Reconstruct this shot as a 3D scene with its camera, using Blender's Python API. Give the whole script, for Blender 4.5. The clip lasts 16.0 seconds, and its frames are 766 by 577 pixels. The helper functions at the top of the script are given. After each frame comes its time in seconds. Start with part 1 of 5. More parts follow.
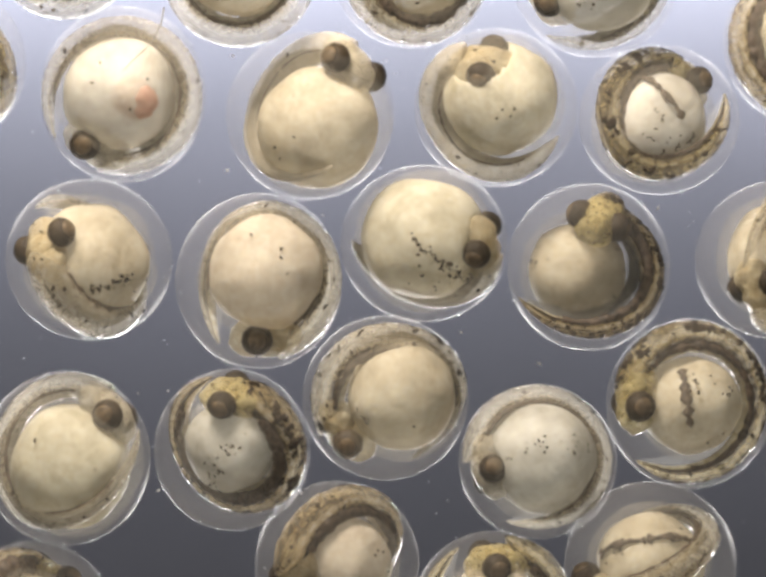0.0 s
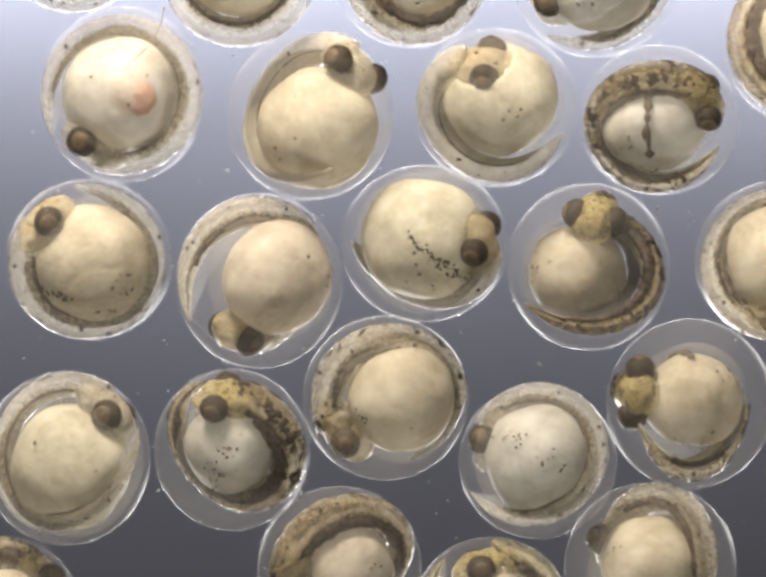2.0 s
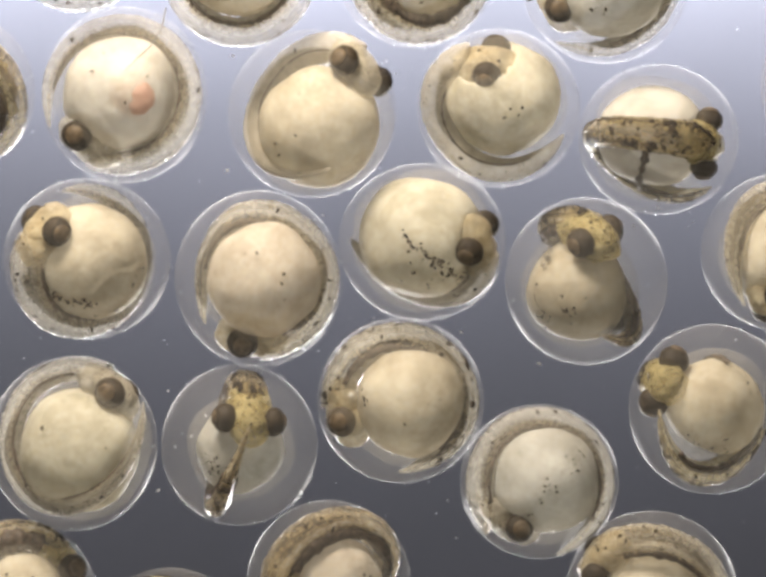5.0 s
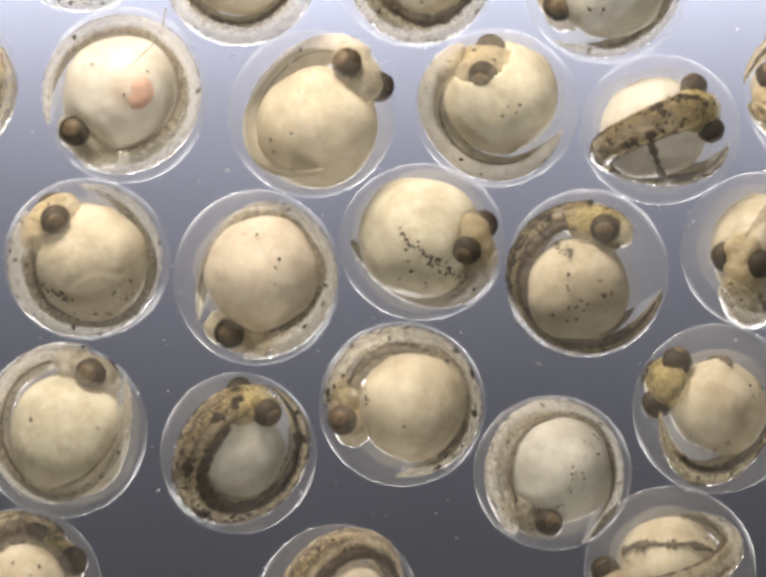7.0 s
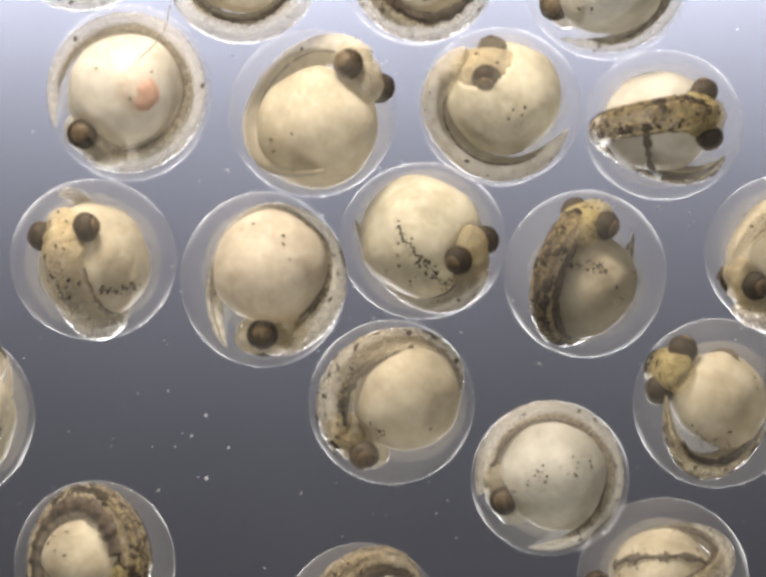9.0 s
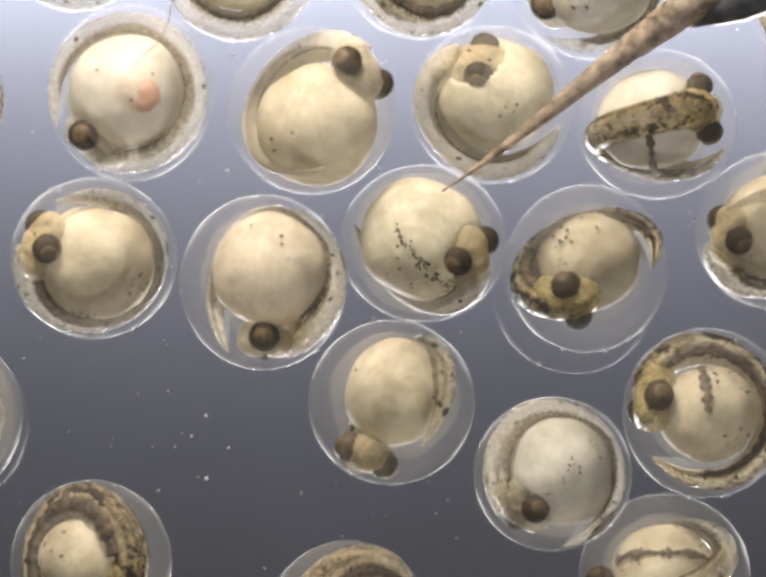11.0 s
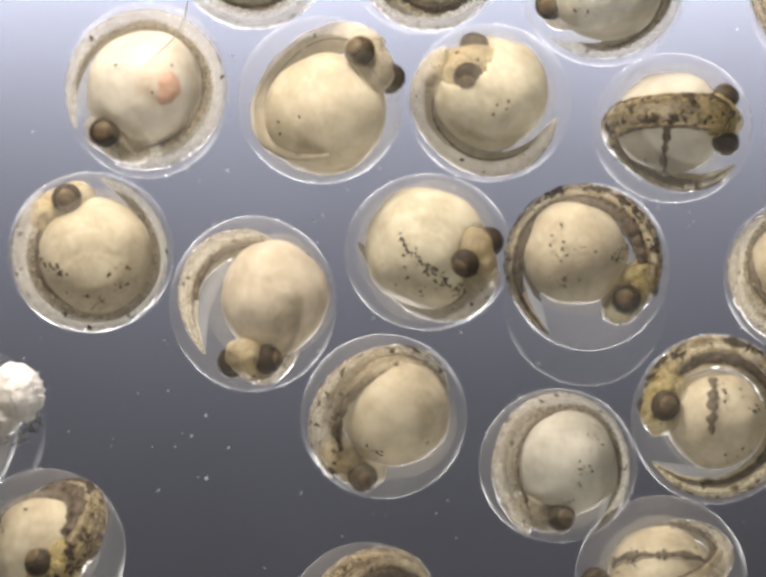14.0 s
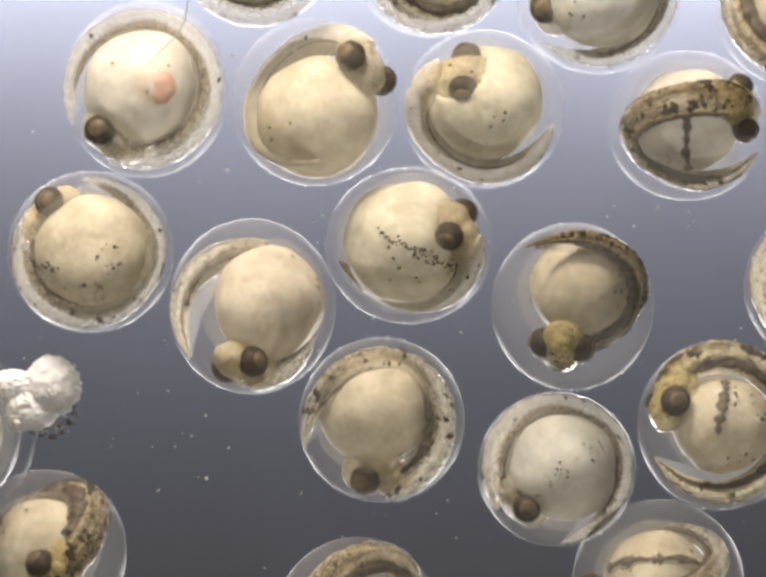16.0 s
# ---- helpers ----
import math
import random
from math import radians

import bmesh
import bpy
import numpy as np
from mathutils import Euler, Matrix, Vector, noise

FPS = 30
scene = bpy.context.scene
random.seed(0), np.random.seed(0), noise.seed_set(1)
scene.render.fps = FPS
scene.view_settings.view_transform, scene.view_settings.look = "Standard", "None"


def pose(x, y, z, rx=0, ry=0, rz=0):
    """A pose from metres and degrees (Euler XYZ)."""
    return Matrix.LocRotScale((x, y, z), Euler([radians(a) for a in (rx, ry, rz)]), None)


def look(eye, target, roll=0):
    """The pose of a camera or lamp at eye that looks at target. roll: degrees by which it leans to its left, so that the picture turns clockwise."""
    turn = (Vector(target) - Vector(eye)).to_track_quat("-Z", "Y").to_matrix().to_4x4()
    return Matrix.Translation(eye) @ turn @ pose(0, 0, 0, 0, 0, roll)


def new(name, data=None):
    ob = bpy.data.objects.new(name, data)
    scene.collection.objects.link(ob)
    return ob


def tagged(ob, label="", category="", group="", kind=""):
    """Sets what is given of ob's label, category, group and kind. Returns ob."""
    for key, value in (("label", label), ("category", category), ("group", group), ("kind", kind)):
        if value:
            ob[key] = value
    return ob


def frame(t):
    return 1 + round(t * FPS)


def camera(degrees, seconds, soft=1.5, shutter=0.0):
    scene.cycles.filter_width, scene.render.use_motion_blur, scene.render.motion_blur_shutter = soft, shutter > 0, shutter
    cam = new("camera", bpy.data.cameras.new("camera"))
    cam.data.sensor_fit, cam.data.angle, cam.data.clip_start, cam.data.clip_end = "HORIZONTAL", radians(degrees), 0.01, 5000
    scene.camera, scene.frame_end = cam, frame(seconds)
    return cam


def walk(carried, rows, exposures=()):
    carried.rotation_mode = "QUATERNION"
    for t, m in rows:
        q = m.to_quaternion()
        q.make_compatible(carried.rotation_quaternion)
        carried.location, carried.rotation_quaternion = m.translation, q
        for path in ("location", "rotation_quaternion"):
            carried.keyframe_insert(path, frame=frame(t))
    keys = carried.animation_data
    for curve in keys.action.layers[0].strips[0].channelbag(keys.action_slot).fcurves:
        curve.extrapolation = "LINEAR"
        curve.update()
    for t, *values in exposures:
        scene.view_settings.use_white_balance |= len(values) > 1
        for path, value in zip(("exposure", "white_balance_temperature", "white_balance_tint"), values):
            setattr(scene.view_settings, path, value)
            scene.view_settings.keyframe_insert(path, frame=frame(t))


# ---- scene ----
MM = 0.001
CENTRE = 0.6          # height of the egg centres above the dish floor, mm
PX = 1.2 / 340        # mm in one unit of the plan: an egg is about 1.2 mm across
HALF = 784 * PX       # half the width of the field, mm
HEIGHT = 120.0        # the lens above the eggs, mm

# ---- camera ----
cam = camera(2 * math.degrees(math.atan(HALF / HEIGHT)), 16.0, soft=3.5)
EYE_POINT = pose(0, 0, (HEIGHT + CENTRE) * MM)
walk(cam, [(0, EYE_POINT), (16, EYE_POINT)])

# ---- world and lamps ----
world = bpy.data.worlds.new("room")
scene.world = world
world.use_nodes = True
world.node_tree.nodes["Background"].inputs["Color"].default_value = (1.0, 0.95, 0.87, 1)
world.node_tree.nodes["Background"].inputs["Strength"].default_value = 0.325


def area_lamp(name, eye, target, size, watts, colour):
    """An oblong lamp; places and size in mm."""
    data = bpy.data.lights.new(name, "AREA")
    data.shape, data.size, data.size_y = "RECTANGLE", size[0] * MM, size[1] * MM
    data.energy, data.color = watts, colour
    ob = new(name, data)
    ob.matrix_world = look([v * MM for v in eye], [v * MM for v in target])
    return ob


area_lamp("key_lamp", (-3.4, 12.5, 6.6), (0, 0, 0.6), (5, 3), 0.0056, (1.0, 0.875, 0.73))
# Unseen lamp, added so that its falloff fades the backdrop from top to bottom
area_lamp("backdrop_fade_lamp", (-0.6, 4.25, -23.2), (-0.6, 3.8, -25), (14, 0.8), 0.0081, (0.895, 0.885, 0.98))
area_lamp("stage_lamp", (0, -5.2, -19.5), (0, 0, 0.6), (17, 2.4), 0.0098, (1.0, 0.98, 0.95))


# ---- materials ----
def shader(name):
    m = bpy.data.materials.new(name)
    m.use_nodes = True
    m.node_tree.nodes.clear()
    nodes, links = m.node_tree.nodes, m.node_tree.links

    def add(kind, **values):
        n = nodes.new(kind)
        for key, value in values.items():
            n.inputs[key.replace("_", " ")].default_value = value
        return n
    return m, add, links


def speckle(add, links, scale, detail, low, high, dark, light, rough=0.6):
    """A noise in the thing's own space, ramped between two colours."""
    place = add("ShaderNodeTexCoord")
    n = add("ShaderNodeTexNoise", Scale=scale, Detail=detail, Roughness=rough)
    links.new(place.outputs["Object"], n.inputs["Vector"])
    ramp = add("ShaderNodeValToRGB")
    ramp.color_ramp.elements[0].position, ramp.color_ramp.elements[1].position = low, high
    ramp.color_ramp.elements[0].color, ramp.color_ramp.elements[1].color = (*dark, 1), (*light, 1)
    links.new(n.outputs["Fac"], ramp.inputs["Fac"])
    return n, ramp


def glossy_rim(add, links, under, gloss, power, rough):
    """A gloss that grows towards grazing angles, over another shader."""
    angle = add("ShaderNodeLayerWeight", Blend=0.5)
    steep = add("ShaderNodeMath")
    steep.operation = "POWER"
    steep.inputs[1].default_value = power
    links.new(angle.outputs["Facing"], steep.inputs[0])
    amount = add("ShaderNodeMath")
    amount.operation = "MULTIPLY"
    amount.inputs[1].default_value = gloss
    links.new(steep.outputs[0], amount.inputs[0])
    shine = add("ShaderNodeBsdfGlossy", Roughness=rough, Color=(1, 1, 1, 1))
    mix = add("ShaderNodeMixShader")
    links.new(amount.outputs[0], mix.inputs["Fac"])
    links.new(under.outputs[0], mix.inputs[1])
    links.new(shine.outputs[0], mix.inputs[2])
    return mix


def tissue(name, dark, light, clear=0.0, soft=0.0, rim=0.0, through_light=0.25, rough=0.4, scale=9000, bump=0.4, gloss=0.3, grain=45000, grainy=0.35):
    """Living tissue: a broad and a fine mottling, some light let through, a moist skin."""
    m, add, links = shader(name)
    broad, ramp = speckle(add, links, scale, 4, 0.3, 0.72, dark, light)
    place = add("ShaderNodeTexCoord")
    fine = add("ShaderNodeTexNoise", Scale=grain, Detail=3, Roughness=0.6)
    links.new(place.outputs["Object"], fine.inputs["Vector"])
    mixed = add("ShaderNodeMixRGB", Fac=grainy)
    mixed.blend_type = "OVERLAY"
    links.new(ramp.outputs["Color"], mixed.inputs["Color1"])
    links.new(fine.outputs["Fac"], mixed.inputs["Color2"])
    both = add("ShaderNodeMath")
    links.new(broad.outputs["Fac"], both.inputs[0])
    links.new(fine.outputs["Fac"], both.inputs[1])
    lift = add("ShaderNodeBump", Strength=bump, Distance=2.5e-5)
    links.new(both.outputs[0], lift.inputs["Height"])
    skin = add("ShaderNodeBsdfPrincipled", Roughness=rough)
    skin.inputs["Specular IOR Level"].default_value = gloss
    if soft > 0:
        skin.inputs["Subsurface Weight"].default_value = soft
        skin.inputs["Subsurface Radius"].default_value = (1.0, 0.85, 0.6)
        skin.inputs["Subsurface Scale"].default_value = 1.2e-4
    links.new(mixed.outputs["Color"], skin.inputs["Base Color"])
    links.new(lift.outputs["Normal"], skin.inputs["Normal"])
    back = add("ShaderNodeBsdfTranslucent")
    links.new(mixed.outputs["Color"], back.inputs["Color"])
    mix = add("ShaderNodeMixShader", Fac=through_light)
    links.new(skin.outputs[0], mix.inputs[1])
    links.new(back.outputs[0], mix.inputs[2])
    last = mix
    if clear > 0:
        glassy = add("ShaderNodeBsdfTransparent", Color=(0.97, 0.96, 0.93, 1))
        last = add("ShaderNodeMixShader", Fac=clear)
        links.new(mix.outputs[0], last.inputs[1])
        links.new(glassy.outputs[0], last.inputs[2])
    if rim > 0:
        last = glossy_rim(add, links, last, rim, 5.0, 0.3)
    out = add("ShaderNodeOutputMaterial")
    links.new(last.outputs[0], out.inputs["Surface"])
    return m


def membrane(name, haze, tint, gloss, power=6.0):
    """A clear egg membrane: faint haze, and a gloss that grows towards grazing angles."""
    m, add, links = shader(name)
    clear = add("ShaderNodeBsdfTransparent", Color=(0.985, 0.985, 0.985, 1))
    _, ramp = speckle(add, links, 6000, 3, 0.25, 0.8, [c * 0.8 for c in tint], tint)
    veil = add("ShaderNodeBsdfTranslucent")
    face = add("ShaderNodeBsdfDiffuse")
    links.new(ramp.outputs["Color"], veil.inputs["Color"])
    links.new(ramp.outputs["Color"], face.inputs["Color"])
    veils = add("ShaderNodeMixShader", Fac=0.5)
    links.new(veil.outputs[0], veils.inputs[1])
    links.new(face.outputs[0], veils.inputs[2])
    hazy = add("ShaderNodeMixShader", Fac=haze)
    links.new(clear.outputs[0], hazy.inputs[1])
    links.new(veils.outputs[0], hazy.inputs[2])
    mix = glossy_rim(add, links, hazy, gloss, power, 0.42)
    out = add("ShaderNodeOutputMaterial")
    links.new(mix.outputs[0], out.inputs["Surface"])
    return m


def plain(name, dark, light, rough, scale, spec=0.4, metal=0.0):
    m, add, links = shader(name)
    n, ramp = speckle(add, links, scale, 4, 0.3, 0.7, dark, light)
    lift = add("ShaderNodeBump", Strength=0.3, Distance=1e-5)
    links.new(n.outputs["Fac"], lift.inputs["Height"])
    skin = add("ShaderNodeBsdfPrincipled", Roughness=rough, Metallic=metal)
    skin.inputs["Specular IOR Level"].default_value = spec
    links.new(ramp.outputs["Color"], skin.inputs["Base Color"])
    links.new(lift.outputs["Normal"], skin.inputs["Normal"])
    out = add("ShaderNodeOutputMaterial")
    links.new(skin.outputs[0], out.inputs["Surface"])
    return m


def yolk_stuff(name, dark, light):
    """Yolk: cloudy granular tissue, packed in faint round platelets, see-through enough to take on what is under it."""
    m, add, links = shader(name)
    broad, ramp = speckle(add, links, 4200, 4, 0.3, 0.7, dark, light)
    place = add("ShaderNodeTexCoord")
    fine = add("ShaderNodeTexNoise", Scale=30000, Detail=4, Roughness=0.65)
    links.new(place.outputs["Object"], fine.inputs["Vector"])
    grains = add("ShaderNodeTexVoronoi", Scale=15000)
    links.new(place.outputs["Object"], grains.inputs["Vector"])
    mixed = add("ShaderNodeMixRGB", Fac=0.42)
    mixed.blend_type = "OVERLAY"
    links.new(ramp.outputs["Color"], mixed.inputs["Color1"])
    links.new(fine.outputs["Fac"], mixed.inputs["Color2"])
    packed = add("ShaderNodeMath")
    packed.operation = "MULTIPLY_ADD"
    packed.inputs[1].default_value = -0.5
    links.new(grains.outputs["Distance"], packed.inputs[0])
    links.new(fine.outputs["Fac"], packed.inputs[2])
    lift = add("ShaderNodeBump", Strength=0.3, Distance=2.5e-5)
    links.new(packed.outputs[0], lift.inputs["Height"])
    skin = add("ShaderNodeBsdfPrincipled", Roughness=0.58)
    skin.inputs["Specular IOR Level"].default_value = 0.28
    skin.inputs["Subsurface Weight"].default_value = 0.325
    skin.inputs["Subsurface Radius"].default_value = (1.0, 0.9, 0.7)
    skin.inputs["Subsurface Scale"].default_value = 1.2e-4
    links.new(mixed.outputs["Color"], skin.inputs["Base Color"])
    links.new(lift.outputs["Normal"], skin.inputs["Normal"])
    back = add("ShaderNodeBsdfTranslucent")
    links.new(mixed.outputs["Color"], back.inputs["Color"])
    mix = add("ShaderNodeMixShader", Fac=0.15)
    links.new(skin.outputs[0], mix.inputs[1])
    links.new(back.outputs[0], mix.inputs[2])
    glassy = add("ShaderNodeBsdfTransparent", Color=(0.95, 0.94, 0.88, 1))
    last = add("ShaderNodeMixShader", Fac=0.34)
    links.new(mix.outputs[0], last.inputs[1])
    links.new(glassy.outputs[0], last.inputs[2])
    out = add("ShaderNodeOutputMaterial")
    links.new(last.outputs[0], out.inputs["Surface"])
    return m


CHORION = membrane("egg_membrane", 0.05, (0.88, 0.84, 0.78), 0.12, 6.0)
SAC = membrane("yolk_sac_skin", 0.1, (0.82, 0.77, 0.66), 0.008, 4.0)
FIN = membrane("fin_fold", 0.09, (0.9, 0.89, 0.86), 0.1, 4.0)
SHED = membrane("shed_membrane", 0.015, (0.75, 0.78, 0.82), 0.05)
YOLK = {
    "cream": yolk_stuff("yolk_cream", (0.47, 0.405, 0.285), (0.79, 0.725, 0.575)),
    "pale": yolk_stuff("yolk_pale", (0.6, 0.56, 0.48), (0.9, 0.87, 0.79)),
    "grey": yolk_stuff("yolk_grey", (0.45, 0.44, 0.39), (0.75, 0.735, 0.68)),
    "olive": yolk_stuff("yolk_olive", (0.46, 0.42, 0.3), (0.84, 0.79, 0.64)),
    "rosy": yolk_stuff("yolk_rosy", (0.49, 0.42, 0.33), (0.82, 0.745, 0.62)),
}


def streaked(name, dark, mid, light, clumps, solid):
    """The trunk: bands of pigment, pale muscle and painted highlights that run along the body, broken into clumps,
    see-through between.
    """
    m, add, links = shader(name)
    run = add("ShaderNodeAttribute")
    run.attribute_name = "along"
    xyz = add("ShaderNodeSeparateXYZ")
    links.new(run.outputs["Vector"], xyz.inputs[0])
    long = add("ShaderNodeVectorMath")
    long.operation = "MULTIPLY"
    long.inputs[1].default_value = (0.5, 1.6, 1.6)
    links.new(run.outputs["Vector"], long.inputs[0])
    streak = add("ShaderNodeTexNoise", Scale=2.0, Detail=4, Roughness=0.6)
    links.new(long.outputs[0], streak.inputs["Vector"])
    level = add("ShaderNodeMath")
    level.operation = "MULTIPLY_ADD"
    level.inputs[1].default_value, level.inputs[2].default_value = 0.5 / 2.6, 0.29
    links.new(xyz.outputs["Y"], level.inputs[0])
    warped = add("ShaderNodeMath")
    warped.operation = "MULTIPLY_ADD"
    warped.inputs[1].default_value = 0.42
    links.new(streak.outputs["Fac"], warped.inputs[0])
    links.new(level.outputs[0], warped.inputs[2])
    ramp = add("ShaderNodeValToRGB")
    dusky = [a + (b - a) * (0.66 if clumps > 0.3 else 0.25) for a, b in zip(dark, mid)]
    # the light stops also paint wispy highlights and a bright edge beside the yolk
    stops = [(0.0, light, 0.7), (0.18, light, 0.7), (0.29, mid, 0.6), (0.35, dark, 0.85), (0.44, dark, 0.9), (0.52, mid, 0.55),
             (0.62, light, 0.55), (0.7, mid, 0.4), (0.78, dusky, 0.5), (0.85, mid, 0.4), (0.92, light, 0.5), (1.0, dusky, 0.6)]
    if clumps < 0.3:
        stops = [(0.0, light, 0.7), (0.14, light, 0.7), (0.21, mid, 0.7), (0.27, dark, 0.95), (0.4, dark, 0.95), (0.5, dusky, 0.7),
                 (0.6, mid, 0.55), (0.68, light, 0.5), (0.76, mid, 0.45), (0.84, dusky, 0.55), (0.92, mid, 0.45), (1.0, dusky, 0.7)]
    for _ in range(len(stops) - 2):
        ramp.color_ramp.elements.new(0.5)
    for e, (place, colour, cover) in zip(ramp.color_ramp.elements, stops):
        e.position, e.color = place, (*colour, min(1.0, cover * solid))
    links.new(warped.outputs[0], ramp.inputs["Fac"])
    clump = add("ShaderNodeTexNoise", Scale=1.6, Detail=4, Roughness=0.65)
    links.new(run.outputs["Vector"], clump.inputs["Vector"])
    breaks = add("ShaderNodeMapRange")
    breaks.inputs["From Min"].default_value, breaks.inputs["From Max"].default_value = clumps - 0.14, clumps + 0.14
    links.new(clump.outputs["Fac"], breaks.inputs["Value"])
    broken = add("ShaderNodeMixRGB", Color1=(*mid, 1))
    links.new(breaks.outputs[0], broken.inputs["Fac"])
    links.new(ramp.outputs["Color"], broken.inputs["Color2"])
    mottle, patch = speckle(add, links, 24000, 5, 0.34, 0.64, (0.16, 0.15, 0.14), (0.82, 0.82, 0.82), 0.75)
    mixed = add("ShaderNodeMixRGB", Fac=0.5)
    mixed.blend_type = "OVERLAY"
    links.new(broken.outputs["Color"], mixed.inputs["Color1"])
    links.new(patch.outputs["Color"], mixed.inputs["Color2"])
    both = add("ShaderNodeMath")
    links.new(streak.outputs["Fac"], both.inputs[0])
    links.new(mottle.outputs["Fac"], both.inputs[1])
    lift = add("ShaderNodeBump", Strength=1.0, Distance=3e-5)
    links.new(both.outputs[0], lift.inputs["Height"])
    skin = add("ShaderNodeBsdfPrincipled", Roughness=0.26)
    skin.inputs["Specular IOR Level"].default_value = 0.9
    links.new(mixed.outputs["Color"], skin.inputs["Base Color"])
    links.new(lift.outputs["Normal"], skin.inputs["Normal"])
    back = add("ShaderNodeBsdfTranslucent")
    links.new(mixed.outputs["Color"], back.inputs["Color"])
    mix = add("ShaderNodeMixShader", Fac=0.45)
    links.new(skin.outputs[0], mix.inputs[1])
    links.new(back.outputs[0], mix.inputs[2])
    glassy = add("ShaderNodeBsdfTransparent", Color=(0.985, 0.98, 0.97, 1))
    cover = add("ShaderNodeMath")
    cover.operation = "MULTIPLY"
    cover.use_clamp = True
    thick = add("ShaderNodeMapRange")
    thick.inputs["From Min"].default_value, thick.inputs["From Max"].default_value = 0.3, 0.7
    thick.inputs["To Min"].default_value, thick.inputs["To Max"].default_value = 0.55, 1.25
    links.new(mottle.outputs["Fac"], thick.inputs["Value"])
    links.new(ramp.outputs["Alpha"], cover.inputs[0])
    links.new(thick.outputs[0], cover.inputs[1])
    last = add("ShaderNodeMixShader")
    links.new(cover.outputs[0], last.inputs["Fac"])
    links.new(glassy.outputs[0], last.inputs[1])
    links.new(mix.outputs[0], last.inputs[2])
    last = glossy_rim(add, links, last, 0.2, 5.0, 0.3)
    out = add("ShaderNodeOutputMaterial")
    links.new(last.outputs[0], out.inputs["Surface"])
    return m


BODY = {
    "clear": streaked("body_clear", (0.44, 0.35, 0.23), (0.93, 0.84, 0.65), (0.99, 0.95, 0.84), 0.44, 0.56),
    "grey": streaked("body_grey", (0.1, 0.07, 0.042), (0.86, 0.73, 0.48), (0.99, 0.92, 0.74), 0.37, 0.7),
    "dark": streaked("body_dark", (0.04, 0.024, 0.012), (0.78, 0.62, 0.31), (0.97, 0.87, 0.6), 0.26, 0.84),
    "black": streaked("body_black", (0.014, 0.009, 0.006), (0.68, 0.54, 0.31), (0.96, 0.85, 0.62), 0.12, 1.12),
}
BODY["milky"] = tissue("body_milky", (0.62, 0.54, 0.4), (0.9, 0.83, 0.67), clear=0.58, rim=0.15, scale=9000, bump=0.5, gloss=0.5)
HEAD = {
    "clear": tissue("head_clear", (0.64, 0.56, 0.42), (0.94, 0.88, 0.72), clear=0.66, rim=0.12, scale=15000, grain=60000, bump=0.8, gloss=0.5),
    "straw": tissue("head_straw", (0.62, 0.49, 0.27), (0.95, 0.85, 0.6), clear=0.55, rim=0.12, scale=15000, grain=60000, bump=0.8, gloss=0.5),
    "yellow": tissue("head_yellow", (0.45, 0.34, 0.12), (0.9, 0.79, 0.42), clear=0.6, rim=0.12, scale=17000, grain=60000, bump=0.8, gloss=0.5),
}
RETINA = tissue("retina", (0.014, 0.01, 0.006), (0.06, 0.043, 0.026), clear=0.15, through_light=0.1, rough=0.6, scale=16000, bump=0.3, gloss=0.2)
RETINA_PALE = tissue("retina_pale", (0.06, 0.045, 0.03), (0.15, 0.115, 0.08), clear=0.3, through_light=0.2, rough=0.5, scale=14000, bump=0.25)
LENS = tissue("eye_lens", (0.06, 0.044, 0.028), (0.19, 0.135, 0.078), clear=0.1, rough=0.5, scale=20000, bump=0.05, gloss=0.25)
TRUNK = tissue("larva_trunk", (0.2, 0.16, 0.1), (0.75, 0.65, 0.5), clear=0.5, scale=20000, grain=80000, bump=0.8)
PIGMENT = tissue("pigment", (0.014, 0.01, 0.008), (0.08, 0.056, 0.036), clear=0.32, through_light=0.1, rough=0.6, scale=40000, bump=0.4, gloss=0.2)
STRIPE = tissue("pigment_stripe", (0.02, 0.015, 0.01), (0.14, 0.1, 0.07), clear=0.15, through_light=0.1, scale=22000, bump=0.5)
BLOOD = tissue("heart_tissue", (0.55, 0.3, 0.22), (0.75, 0.52, 0.42), clear=0.3, scale=9000)
GRIT = plain("grit", (0.03, 0.03, 0.03), (0.25, 0.24, 0.22), 0.5, 40000)
DUST = plain("dust", (0.45, 0.48, 0.54), (0.8, 0.83, 0.9), 0.6, 30000)
FLUFF = tissue("white_fluff", (0.78, 0.78, 0.8), (0.96, 0.96, 0.97), clear=0.1, through_light=0.3, scale=15000, bump=0.5, rough=0.5)
BRISTLE = tissue("bristle", (0.07, 0.05, 0.035), (0.55, 0.45, 0.34), clear=0.2, scale=9000, bump=0.8, rough=0.4)
SHANK = plain("shank", (0.02, 0.02, 0.025), (0.12, 0.12, 0.14), 0.35, 4000)
PLATE = plain("grey_plate", (0.0305, 0.032, 0.036), (0.0345, 0.036, 0.041), 0.8, 400, spec=0.1)


def glass():
    m, add, links = shader("dish_glass")
    clear = add("ShaderNodeBsdfTransparent", Color=(0.99, 0.99, 0.99, 1))
    shine = add("ShaderNodeBsdfGlossy", Roughness=0.05)
    fres = add("ShaderNodeFresnel", IOR=1.12)
    mix = add("ShaderNodeMixShader")
    links.new(fres.outputs[0], mix.inputs["Fac"])
    links.new(clear.outputs[0], mix.inputs[1])
    links.new(shine.outputs[0], mix.inputs[2])
    out = add("ShaderNodeOutputMaterial")
    links.new(mix.outputs[0], out.inputs["Surface"])
    return m


GLASS = glass()


